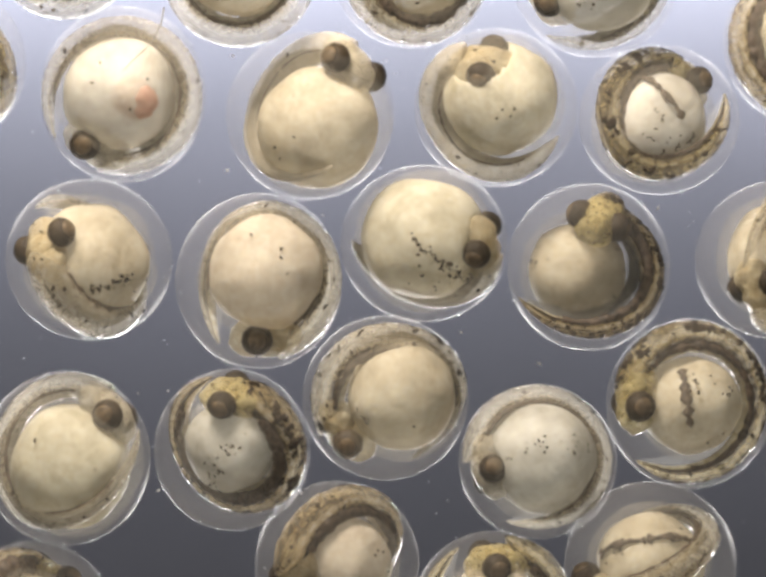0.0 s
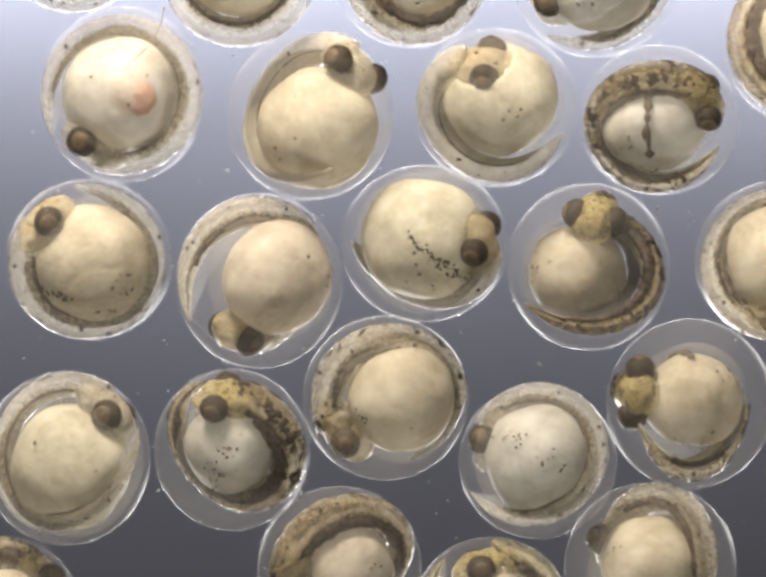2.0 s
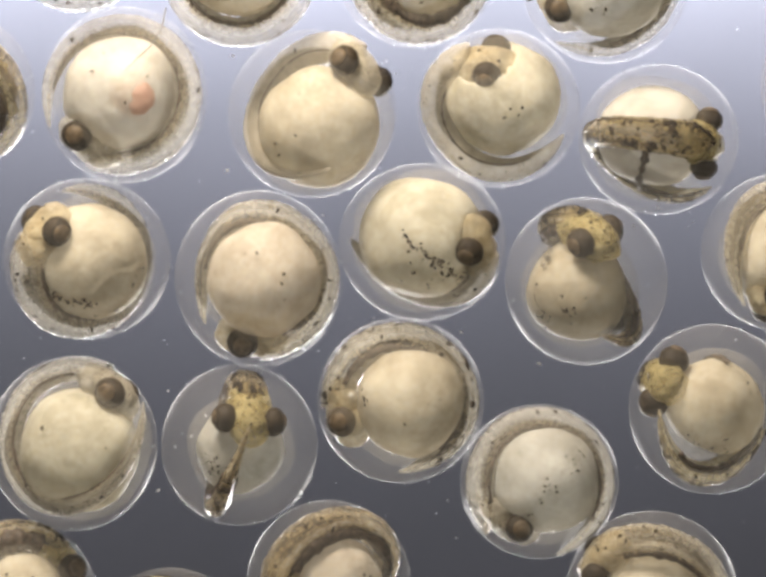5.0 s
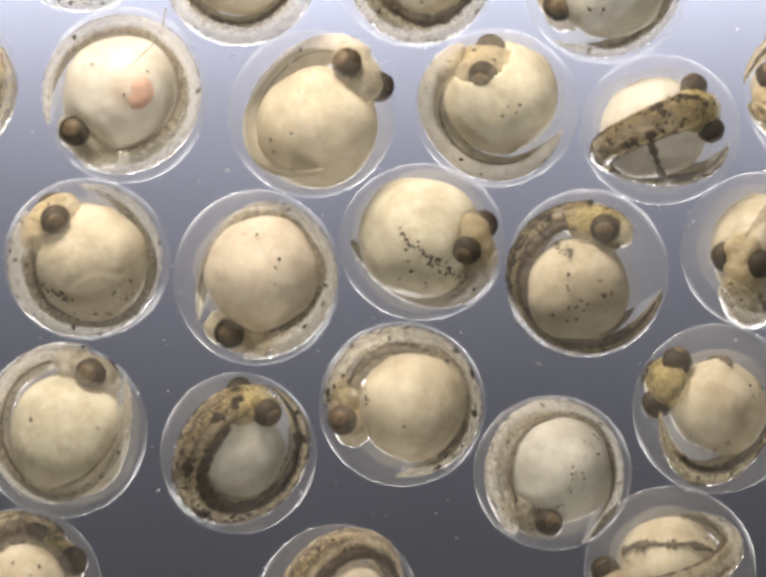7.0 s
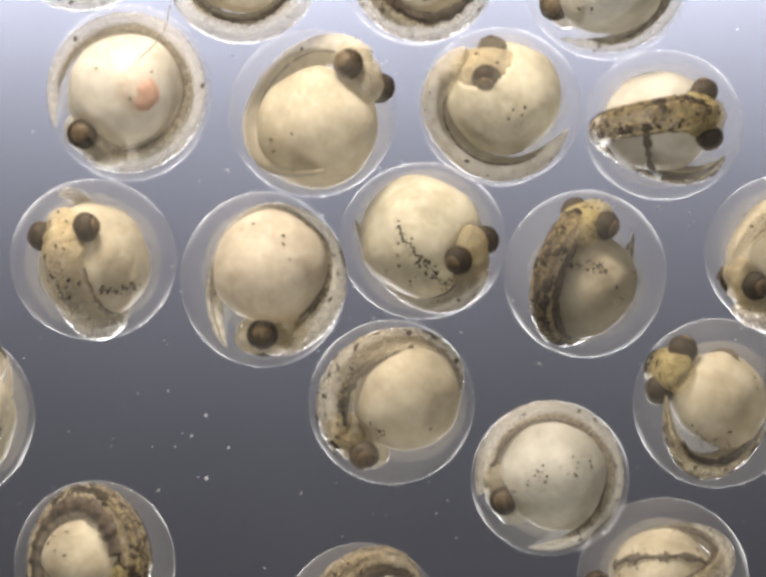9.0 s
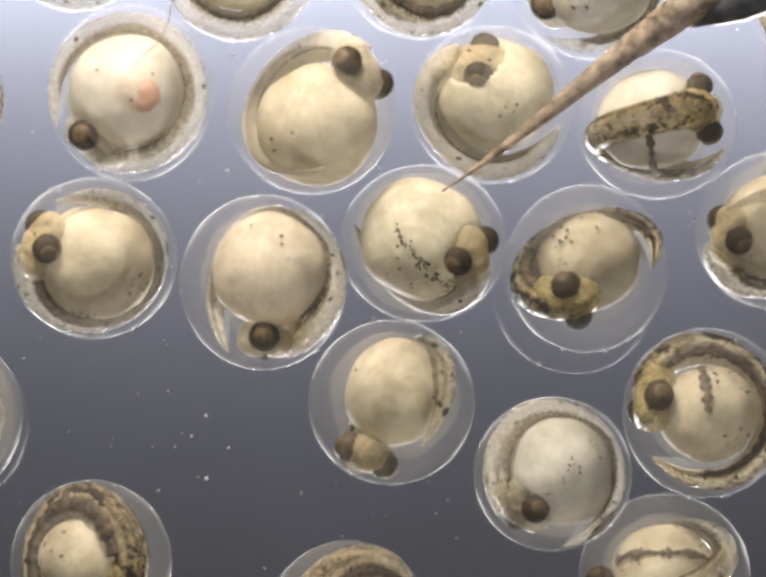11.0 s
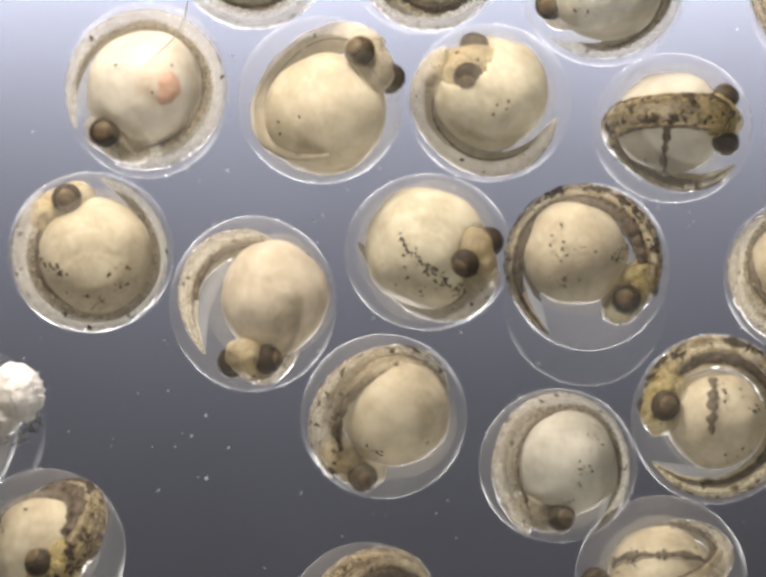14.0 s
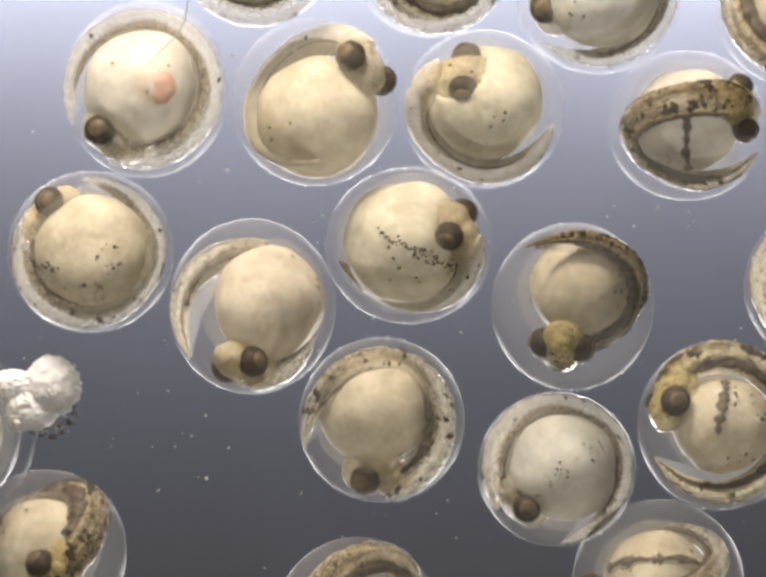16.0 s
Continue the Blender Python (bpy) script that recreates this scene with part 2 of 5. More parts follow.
# ---- mesh helpers ----
def mesh_of(name, verts, faces, material, smooth=True):
    """A mesh from places in mm."""
    me = bpy.data.meshes.new(name)
    me.from_pydata([(x * MM, y * MM, z * MM) for x, y, z in verts], [], faces)
    me.materials.append(material)
    if smooth:
        me.polygons.foreach_set("use_smooth", [True] * len(me.polygons))
    me.update()
    return me


def part(name, me, parent, label=""):
    ob = new(name, me)
    ob.parent = parent
    return tagged(ob, label) if label else ob


def ball(radii, centre=(0, 0, 0), rings=24, segs=40, rough=0.0, grain=2.0, seed=0.0):
    """An ellipsoid, its skin pushed in and out by a noise."""
    verts, faces = [], []
    for i in range(rings + 1):
        a = math.pi * i / rings
        for j in range(segs):
            b = 2 * math.pi * j / segs
            d = Vector((math.sin(a) * math.cos(b), math.sin(a) * math.sin(b), math.cos(a)))
            k = 1 + rough * noise.noise(d * grain + Vector((seed, seed * 0.7, 3.1)))
            verts.append((centre[0] + radii[0] * d.x * k, centre[1] + radii[1] * d.y * k, centre[2] + radii[2] * d.z * k))
    for i in range(rings):
        for j in range(segs):
            k = (j + 1) % segs
            faces.append((i * segs + j, (i + 1) * segs + j, (i + 1) * segs + k, i * segs + k))
    return verts, faces


def join(*pieces):
    verts, faces = [], []
    for v, f in pieces:
        n = len(verts)
        verts += v
        faces += [tuple(i + n for i in q) for q in f]
    return verts, faces


def tube(stations, segs=16):
    """A closed tube through stations (place, axis_a, axis_b): two half-axis vectors of each oval section."""
    verts, faces = [], []
    for p, a, b in stations:
        for j in range(segs):
            w = 2 * math.pi * j / segs
            verts.append(tuple(p + a * math.cos(w) + b * math.sin(w)))
    n = len(stations)
    for i in range(n - 1):
        for j in range(segs):
            k = (j + 1) % segs
            faces.append((i * segs + j, i * segs + k, (i + 1) * segs + k, (i + 1) * segs + j))
    faces.append(tuple(reversed(range(segs))))
    faces.append(tuple(range((n - 1) * segs, n * segs)))
    return verts, faces


def blot(p, normal, size, rng, stretch=1.6):
    """A small flat uneven fleck lying on a surface."""
    n = Vector(normal).normalized()
    t = n.orthogonal().normalized()
    t.rotate(Matrix.Rotation(rng.uniform(0, 6.28), 3, n))
    s = n.cross(t)
    long, wide = size * rng.uniform(0.8, stretch), size * rng.uniform(0.6, 1.0)
    verts, faces = [tuple(p + n * size * 0.3)], []
    for j in range(10):
        w = 2 * math.pi * j / 10
        k = rng.uniform(0.82, 1.1)
        verts.append(tuple(p + t * math.cos(w) * long * k + s * math.sin(w) * wide * k))
    verts.append(tuple(p - n * size * 0.3))
    for j in range(10):
        k = (j + 1) % 10
        faces += [(0, 1 + j, 1 + k), (11, 1 + k, 1 + j)]
    return verts, faces


def swollen(verts, centre, seed):
    """Low swellings and creases on a soft ball."""
    out = []
    for v in verts:
        d = Vector(v) - centre
        n = d.normalized()
        fold = abs(noise.noise(n * 1.6 + Vector((seed, 1.7, 0))))
        out.append(tuple(centre + d * (1 - 0.014 * max(0.0, 0.3 - fold) / 0.3 + 0.003 * noise.noise(n * 7 + Vector((0, seed, 0))))))
    return out


def dented(verts, centre, lump, axes):
    """The skin of a soft ball round centre, pressed in where an oval lump lies against it."""
    out = []
    scale = Vector([1 / a for a in axes])
    for v in verts:
        d = Vector(v) - centre
        reach = d.length
        d.normalize()
        u, c = d * scale, (lump - centre) * scale
        a, b, q = u.dot(u), u.dot(c), c.dot(c) - 1
        root = b * b - a * q
        if root > 0 and b > 0 and q > 0:
            entry = (b - math.sqrt(root)) / a
            reach = min(reach, max(entry, 0.3 * reach))
        out.append(tuple(centre + d * reach))
    return out


def profile(f, table):
    """A smooth value at f from rising (place, value) pairs."""
    return float(np.interp(f, [a for a, _ in table], [b for _, b in table]))


# ---- setting ----
def slab(name, half, top, thick, material):
    bm = bmesh.new()
    bmesh.ops.create_cube(bm, size=1)
    for v in bm.verts:
        v.co = Vector((v.co.x * 2 * half, v.co.y * 2 * half, top - thick / 2 + v.co.z * thick)) * MM
    bmesh.ops.bevel(bm, geom=bm.edges[:], offset=0.2 * MM, segments=2, affect="EDGES")
    me = bpy.data.meshes.new(name)
    bm.to_mesh(me)
    bm.free()
    me.materials.append(material)
    return new(name, me)


# Added plate that stands in for the lit field below the dish
tagged(slab("backdrop", 45, -25, 2, PLATE), "smooth dark grey plate lit from one side under the dish", "backdrop", kind="structure")
tagged(slab("floor", 22, 0, 1, GLASS), "clear glass dish bottom under the fish eggs", "dish", kind="structure")


# ---- fish eggs ----
EGGS, EMBRYOS, TAILS = {}, {}, {}


def spine(sweep, turn, thick, bend_at=156, steps=120):
    """The body's line round the yolk, from nape to tail tip: it lies against the membrane and swings to one side
    by turn degrees about the place bend_at. Rows of place, outward way, sideways way, half height and half width, in egg radii."""
    p = Vector((math.cos(math.radians(14)), math.sin(math.radians(14)), 0))
    t = Vector((-p.y, p.x, 0))
    rows, ds, mid = [], math.radians(sweep) / steps, bend_at / sweep
    for i in range(steps + 1):
        f = i / steps
        side = p.cross(t)
        high = 1.12 * thick * profile(f, [(0, 0.03), (0.017, 0.1), (0.034, 0.14), (0.06, 0.17), (0.15, 0.175), (0.4, 0.165), (0.7, 0.14), (0.86, 0.105), (0.95, 0.06), (1, 0.012)])
        wide = thick * profile(f, [(0, 0.04), (0.017, 0.14), (0.034, 0.2), (0.06, 0.24), (0.15, 0.22), (0.4, 0.18), (0.7, 0.13), (0.86, 0.085), (0.95, 0.04), (1, 0.01)])
        rows.append((p * (0.975 - high), p.copy(), side, high, wide))
        bend = math.radians(turn) * math.exp(-((f - mid) / 0.14) ** 2) / (0.14 * math.sqrt(math.pi)) / steps
        t = (t + side * bend - p * ds).normalized()
        p = (p + t * ds).normalized()
        t = (t - p * t.dot(p)).normalized()
    return rows


def fleck_size(rng, bold):
    """Mostly fine dots, some larger blots, in egg radii."""
    k = rng.random()
    fine, middling = (0.55, 0.86) if bold else (0.72, 0.99)
    return rng.uniform(0.006, 0.014) if k < fine else rng.uniform(0.016, 0.034) if k < middling else rng.uniform(0.03, 0.055)


def make_egg(key, rx, ry, label, *, yolk="cream", body="grey", head="straw", yolk_r=0.66, head_r=0.66, sep=0.28,
             sweep=320, turn=25, thick=1.0, spots=60, yolk_spots=20, stripe=0.03, pale_eyes=False, heart=None, grit=30, streak=(), bars=(),
             yolk_at=None, bend_at=156, tail_from=None, head_k=1.08):
    line = spine(sweep, turn, thick, bend_at)

    def body_at(f):
        return line[min(120, max(0, round(f * 120)))]

    rng = random.Random(key)
    seed = rng.uniform(0, 90)
    size = (0.9 * min(rx, ry) + 0.1 * max(rx, ry)) * PX

    def sized(vf):
        return [(x * size, y * size, z * size) for x, y, z in vf[0]], vf[1]

    root = tagged(new("fish_egg"), label, "fish egg", "fish eggs in the dish")
    shell = ball((rx * PX, ry * PX, min(rx, ry) * PX), rings=96, segs=240, rough=0.0025, grain=1.1, seed=seed)
    part("chorion", mesh_of("chorion", *shell, CHORION), root, "clear thin egg membrane with a bright rim")

    # trunk and tail; a tail that swings is a piece of its own
    joint = 120 if tail_from is None else 2 * round(60 * tail_from / sweep)
    swinging = []

    def trunk_piece(name, first, last):
        stations = []
        for i in range(first, last + 1, 2):
            p, out, side, high, wide = line[i]
            lump = 1 + 0.06 * noise.noise(Vector((i * 0.2, seed, 0))) + 0.025 * math.sin(i * 1.05)
            stations.append((p, out * high * lump, side * wide * lump))
        me = mesh_of(name, *sized(tube(stations, 20)), BODY[body])
        run = me.attributes.new("along", "FLOAT_VECTOR", "POINT")
        for i in range(len(me.vertices)):
            w = 2 * math.pi * (i % 20) / 20
            run.data[i].vector = (seed + 4.5 * (first // 2 + i // 20) / 10, 2.6 * math.cos(w), 2.6 * math.sin(w))
        return me

    embryo = part("embryo", trunk_piece("embryo", 0, joint), root, "curled translucent fish embryo")
    if joint < 120:
        swinging.append(part("tail", trunk_piece("tail", joint, 120), embryo, "translucent tail with a dark stripe"))

    # clear fin fold along the tail
    def fold_piece(first, last):
        fold = []
        for i in range(first, last + 1, 2):
            p, out, side, high, wide = line[i]
            w = profile(i / 120, [(0.1, 0.0), (0.3, 0.5), (0.5, 1.0), (0.84, 1.1), (0.93, 0.8), (0.98, 0.35), (1, 0.04)])
            fold.append((p - out * 0.085 * w, out * (high + 0.085 * w), side * (0.015 + 0.12 * wide)))
        return part("fin_fold", mesh_of("fin_fold", *sized(tube(fold, 16)), FIN), embryo, "clear fin fold along the tail")

    if joint > 18:
        fold_piece(14, joint)
    if joint < 120:
        swinging.append(fold_piece(max(14, joint), 120))

    # yolk
    shift = Vector((0.4 * max(-0.92 + yolk_r, 0.59 - yolk_r), -0.04, -0.0008 * turn)) if yolk_at is None else Vector(yolk_at)
    yolk_ball = ball((yolk_r, yolk_r * rng.uniform(0.95, 1.0), yolk_r * rng.uniform(0.9, 0.98)), shift, 48, 80, 0.085, 1.35, seed)
    yolk_ball = (swollen(yolk_ball[0], shift, seed), yolk_ball[1])
    yolk_ball = (dented(yolk_ball[0], shift, Vector((head_r + 0.01, 0.04, 0)), (0.23, 0.34, sep + 0.1)), yolk_ball[1])
    part("yolk", mesh_of("yolk", *sized(yolk_ball), YOLK[yolk]), embryo, "round cream yolk")

    sac = ball([min(0.9, yolk_r * 1.14)] * 3, shift * 0.7, 28, 44, 0.08, 1.4, seed + 9)
    part("yolk_sac", mesh_of("yolk_sac", *sized(sac), SAC), embryo, "clear skin round the yolk")

    # head
    top = head_r + 0.02
    lobes = join(ball((0.22 * head_k, 0.28 * head_k, 0.23 * head_k), (top - 0.06, -0.06, 0), 18, 28, 0.16, 2, seed),
                 ball((0.17 * head_k, 0.22 * head_k, 0.22 * head_k), (top, 0.1, 0), 14, 24, 0.16, 2, seed + 2),
                 ball((0.2 * head_k, 0.25 * head_k, 0.25 * head_k), (top - 0.08, 0.24, 0), 14, 24, 0.16, 2, seed + 4))
    part("head", mesh_of("head", *sized(lobes), HEAD[head]), embryo)
    retina = RETINA_PALE if pale_eyes else RETINA
    for side in (1, -1):
        cup = ball((0.185, 0.19, 0.165), (head_r, -0.02, side * sep), 18, 26, 0.03, 2, seed)
        lens = ball((0.115, 0.115, 0.06), (head_r, -0.02, side * (sep + 0.118)), 12, 20)
        me = mesh_of("eye", *sized(join(cup, lens)), retina)
        me.materials.append(LENS)
        n = len(cup[1])
        for i in range(n, len(me.polygons)):
            me.polygons[i].material_index = 1
        part("eye", me, embryo, "dark round eye with a pale lens")

    # dark stripe along the belly side of the trunk
    for first, last in ((10, min(104, joint + 1)), (joint, 104)):
        if stripe == 0 or last - first < 6:
            continue
        for way in (1, -1):
            band = []
            for i in range(first, last):
                p, out, side, high, wide = line[i]
                w = stripe * (1 + 0.7 * noise.noise(Vector((i * 0.25, seed + 7 * way, 2)))) * profile(i / 120, [(0, 0.6), (0.2, 1.2), (0.7, 0.8), (1, 0.3)])
                band.append((p - out * high * 0.5 + side * way * wide * 0.84, out * w, side * w * 0.7))
            ob = part("pigment_stripe", mesh_of("pigment_stripe", *sized(tube(band, 8)), STRIPE), embryo)
            if first == joint:
                swinging.append(ob)

    # pigment flecks on back, head and yolk
    flecks, tail_flecks = [], []
    for _ in range(spots * 2 if spots < 150 else spots * 3 // 2):
        f = rng.random() ** 1.2 * 0.92
        p, out, side, high, wide = body_at(f)
        w = rng.gauss(0, 0.95)
        n = out * math.cos(w) + side * math.sin(w)
        (flecks if f * 120 < joint else tail_flecks).append(blot(p + out * high * math.cos(w) + side * wide * math.sin(w), n, fleck_size(rng, spots > 100), rng))
    for _ in range(spots // 5):
        w, u = rng.uniform(-1.4, 1.4), rng.uniform(-0.2, 0.35)
        n = Vector((math.cos(w), 0, math.sin(w)))
        flecks.append(blot(Vector((top, u, 0)) + n * 0.19, n, fleck_size(rng, spots > 100), rng))
    if spots >= 150:
        for k in range(10):
            f, way = 0.03 + 0.055 * k + rng.uniform(-0.015, 0.015), rng.choice((-1, 1))
            for _ in range(rng.randint(8, 16)):
                g = f + rng.gauss(0, 0.014)
                p, out, side, high, wide = body_at(g)
                w = way * rng.uniform(0.55, 1.15)
                n = out * math.cos(w) + side * math.sin(w)
                (flecks if g * 120 < joint else tail_flecks).append(blot(p + out * high * math.cos(w) + side * wide * math.sin(w), n, rng.uniform(0.02, 0.05), rng))
    anchors = [Vector((rng.uniform(-0.7, 0.4), rng.uniform(-0.6, 0.6), way * rng.uniform(0.4, 1))).normalized() for way in (1, 1, 1, -1, -1, -1)]
    for _ in range(yolk_spots * 3 // 2):
        d = (rng.choice(anchors) + Vector((rng.gauss(0, 0.2), rng.gauss(0, 0.12), rng.gauss(0, 0.2)))).normalized()
        flecks.append(blot(shift + d * yolk_r * 1.01, d, rng.uniform(0.01, 0.028), rng))
    for ends in streak:
        a, b = Vector(ends[:3]).normalized(), Vector(ends[3:]).normalized()
        for _ in range(46):
            d = (a.lerp(b, rng.random()) + Vector([rng.gauss(0, 0.05) for _ in range(3)])).normalized()
            flecks.append(blot(shift + d * yolk_r * 1.03, d, rng.uniform(0.01, 0.032), rng, 1.1))
    if flecks:
        part("pigment", mesh_of("pigment", *sized(join(*flecks)), PIGMENT), embryo)
    if tail_flecks:
        swinging.append(part("pigment", mesh_of("pigment", *sized(join(*tail_flecks)), PIGMENT), embryo))
    if swinging:
        TAILS[key] = line[joint][1], swinging
    for ends in bars:
        a, b, bar = Vector(ends[:3]).normalized(), Vector(ends[3:]).normalized(), []
        for i in range(25):
            d = a.lerp(b, i / 24).normalized()
            t = (b - a - d * (b - a).dot(d)).normalized()
            d = (d + t.cross(d) * 0.05 * noise.noise(Vector((i * 0.3, seed, 1)))).normalized()
            w = (0.048 + 0.06 * noise.noise(Vector((i * 0.45, seed, 5)))) * (0.3 if i in (0, 24) else 1)
            bar.append((shift + d * yolk_r * 1.0, t.cross(d) * max(0.008, w), d * 0.025))
        part("yolk_streak", mesh_of("yolk_streak", *sized(tube(bar, 10)), STRIPE), embryo, "dark streak of pigment on the yolk")
    if heart:
        sac = ball((0.25, 0.29, 0.14), heart, 16, 24, 0.15, 2, seed)
        part("heart_sac", mesh_of("heart_sac", *sized(sac), BLOOD), embryo, "pinkish heart sac")

    # grit stuck to the membrane
    specks = []
    for _ in range(grit):
        a, z = rng.uniform(0, 6.28), rng.uniform(-0.25, 0.35)
        d = Vector((math.cos(a) * math.sqrt(1 - z * z), math.sin(a) * math.sqrt(1 - z * z), z))
        specks.append(blot(Vector((d.x * rx, d.y * ry, d.z * min(rx, ry))) * PX, d, rng.uniform(0.004, 0.011), rng))
    if specks:
        part("grit", mesh_of("grit", *join(*specks), GRIT, False), root)
    EGGS[key], EMBRYOS[key] = root, embryo
    return root


make_egg("A0", 165, 165, "clear fish egg with a dark-banded curled embryo", body="dark", stripe=0.08, thick=0.98, sweep=335, head_r=0.66, sep=0.31)
make_egg("T1", 165, 165, "clear fish egg with a pale curled embryo", thick=0.98, sweep=335, body="clear", head_r=0.66, sep=0.31)
make_egg("T2", 165, 165, "clear fish egg with a grey curled embryo", stripe=0.03, thick=0.98, sweep=335, body="clear", head_r=0.66, sep=0.31)
make_egg("T3", 165, 165, "clear fish egg with a speckled grey embryo", body="grey", stripe=0.07, thick=0.98, sweep=335, spots=90, head_r=0.66, sep=0.28)
make_egg("T4", 170, 168, "clear fish egg with a large grey yolk", yolk="grey", head="straw", yolk_r=0.7, body="clear", head_r=0.66, sep=0.31)
make_egg("A5", 165, 165, "clear fish egg with a dark-banded embryo", body="black", stripe=0.08, thick=0.98, sweep=335, head_r=0.66, sep=0.28)
make_egg("A1", 169, 181, "clear oval fish egg with a pale embryo and pink heart", yolk="pale", body="clear", head="clear", yolk_r=0.71, spots=20, yolk_spots=6, stripe=0.012, heart=(-0.11, 0.2, 0.5), turn=20, thick=0.88, head_r=0.72, sep=0.31, yolk_at=(0.0, -0.04, 0.0))
make_egg("A2", 172, 172, "clear fish egg with a very large cream yolk", body="milky", head="clear", yolk_r=0.76, spots=10, yolk_spots=4, stripe=0.012, turn=12, sweep=245, head_r=0.72, sep=0.34, bend_at=100, thick=1.0, yolk_at=(-0.11, -0.18, -0.05))
make_egg("A3", 167, 162, "clear fish egg with a straw-coloured embryo head", yolk_r=0.72, body="milky", spots=50, yolk_spots=6, stripe=0.015, turn=30, yolk="olive", head_r=0.66, sep=0.31, sweep=235, yolk_at=(0.12, -0.1, 0.0), thick=1.05, bend_at=95)
make_egg("A4", 164, 154, "clear fish egg with a heavily spotted yellow embryo", body="dark", head="yellow", yolk="pale", yolk_r=0.73, spots=220, yolk_spots=50, stripe=0.05, turn=60, thick=1.05, sweep=300, bars=((0.31, 0.93, 0.2, -0.11, 0.07, 0.99), (-0.74, 0.62, 0.25, 0.18, 0.98, 0.12), (0.4, 0.91, 0.07, 0.88, 0.43, -0.2)), head_r=0.72, sep=0.31, bend_at=170, head_k=1.14)
make_egg("B1", 171, 165, "clear fish egg with a straw-headed embryo", yolk_r=0.73, spots=70, yolk_spots=45, stripe=0.035, turn=-10, thick=1.1, sweep=315, streak=((0.39, 0.85, 0.36, -0.12, 0.56, 0.82),), head_r=0.72, sep=0.31, body="clear")
make_egg("B2", 171, 180, "clear oval fish egg with a smooth cream yolk", yolk="rosy", yolk_r=0.68, spots=50, yolk_spots=6, stripe=0.045, turn=-50, sweep=300, thick=1.1, head_r=0.72, sep=0.24, yolk_at=(-0.1, 0.05, 0.2))
make_egg("B3", 171, 161, "clear fish egg with a pale yolk and dark streak", yolk_r=0.78, yolk="olive", body="milky", spots=30, yolk_spots=20, stripe=0.012, turn=-25, sweep=178, streak=((0.09, -0.62, -0.78, 0.59, -0.01, -0.81), (0.59, -0.01, -0.81, 0.73, 0.62, -0.28)), head_r=0.72, sep=0.31)
make_egg("B4", 166, 172, "clear fish egg with a yellow-headed dark-tailed embryo", head="yellow", body="black", yolk="cream", yolk_r=0.64, spots=200, yolk_spots=30, stripe=0.07, turn=0, sweep=268, thick=0.82, streak=((0.7, 0.72, 0.03, 0.71, 0.35, 0.61),), head_r=0.72, sep=0.24, bend_at=156, yolk_at=(-0.14, 0.04, 0.1), tail_from=50, head_k=1.14)
make_egg("B5", 168, 162, "clear fish egg with a cream yolk", spots=40, yolk_r=0.7, head="straw", thick=1.15, head_r=0.66, sep=0.24)
make_egg("C1", 173, 178, "clear fish egg with a pale embryo", body="clear", head="clear", yolk_r=0.75, spots=30, yolk_spots=4, stripe=0.02, turn=30, thick=0.75, yolk="olive", head_r=0.72, sep=0.24, yolk_at=(-0.08, -0.09, 0.0))
make_egg("C2", 160, 165, "clear fish egg about to hatch, dark spotted embryo", body="black", head="yellow", yolk="grey", yolk_r=0.6, spots=260, yolk_spots=50, stripe=0.09, turn=20, thick=1.05, sweep=330, head_r=0.72, sep=0.31, head_k=1.14)
make_egg("C3", 170, 169, "clear fish egg with a speckled ring-shaped embryo", body="grey", head="straw", yolk_r=0.68, spots=110, yolk_spots=10, stripe=0.045, pale_eyes=True, turn=35, sweep=275, thick=1.08, head_r=0.7, sep=0.24, yolk_at=(-0.15, -0.03, 0.0))
make_egg("C4", 162, 158, "clear fish egg with a grey yolk and speckled embryo", yolk="grey", body="clear", head="clear", yolk_r=0.72, spots=60, yolk_spots=24, stripe=0.03, turn=-8, thick=0.9, sweep=300, head_r=0.66, sep=0.31)
make_egg("C5", 171, 174, "clear fish egg with a yellow spotted embryo", head="yellow", body="dark", yolk_r=0.6, spots=230, yolk_spots=40, stripe=0.05, turn=0, sweep=300, thick=1.0, bars=((0.37, 0.76, -0.54, 0.26, -0.37, -0.89),), head_r=0.72, sep=0.28, tail_from=140, head_k=1.14)
make_egg("D0", 165, 165, "clear fish egg with a yellow spotted embryo", head="yellow", body="dark", spots=150, thick=0.98, stripe=0.06, head_r=0.72, sep=0.31)
make_egg("D1", 165, 168, "clear fish egg with a dark-banded embryo", head="yellow", body="black", yolk_r=0.62, spots=170, yolk_spots=30, stripe=0.12, turn=20, thick=0.98, head_r=0.72, sep=0.24)
make_egg("D2", 168, 170, "clear fish egg with a dark-banded embryo", body="black", yolk="rosy", yolk_r=0.62, spots=60, stripe=0.08, thick=0.98, head_r=0.66, sep=0.31)
make_egg("D3", 163, 163, "clear fish egg with a yellow embryo head", head="yellow", body="dark", yolk="rosy", yolk_r=0.62, spots=60, stripe=0.06, thick=0.98, head_r=0.66, sep=0.31)
make_egg("D4", 176, 170, "clear oval fish egg with a striped embryo", yolk_r=0.66, spots=40, stripe=0.04, thick=0.9, sweep=260, bars=((0.73, 0.16, 0.67, -0.13, 0.73, 0.67), (-0.13, 0.73, 0.67, -0.91, 0.4, 0.08)), head_r=0.72, sep=0.24)


# ---- bristle probe, white tuft, hair, larva, dust ----
def plan(x, y):
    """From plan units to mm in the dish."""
    return (x - 784) * PX, (590.5 - y) * PX


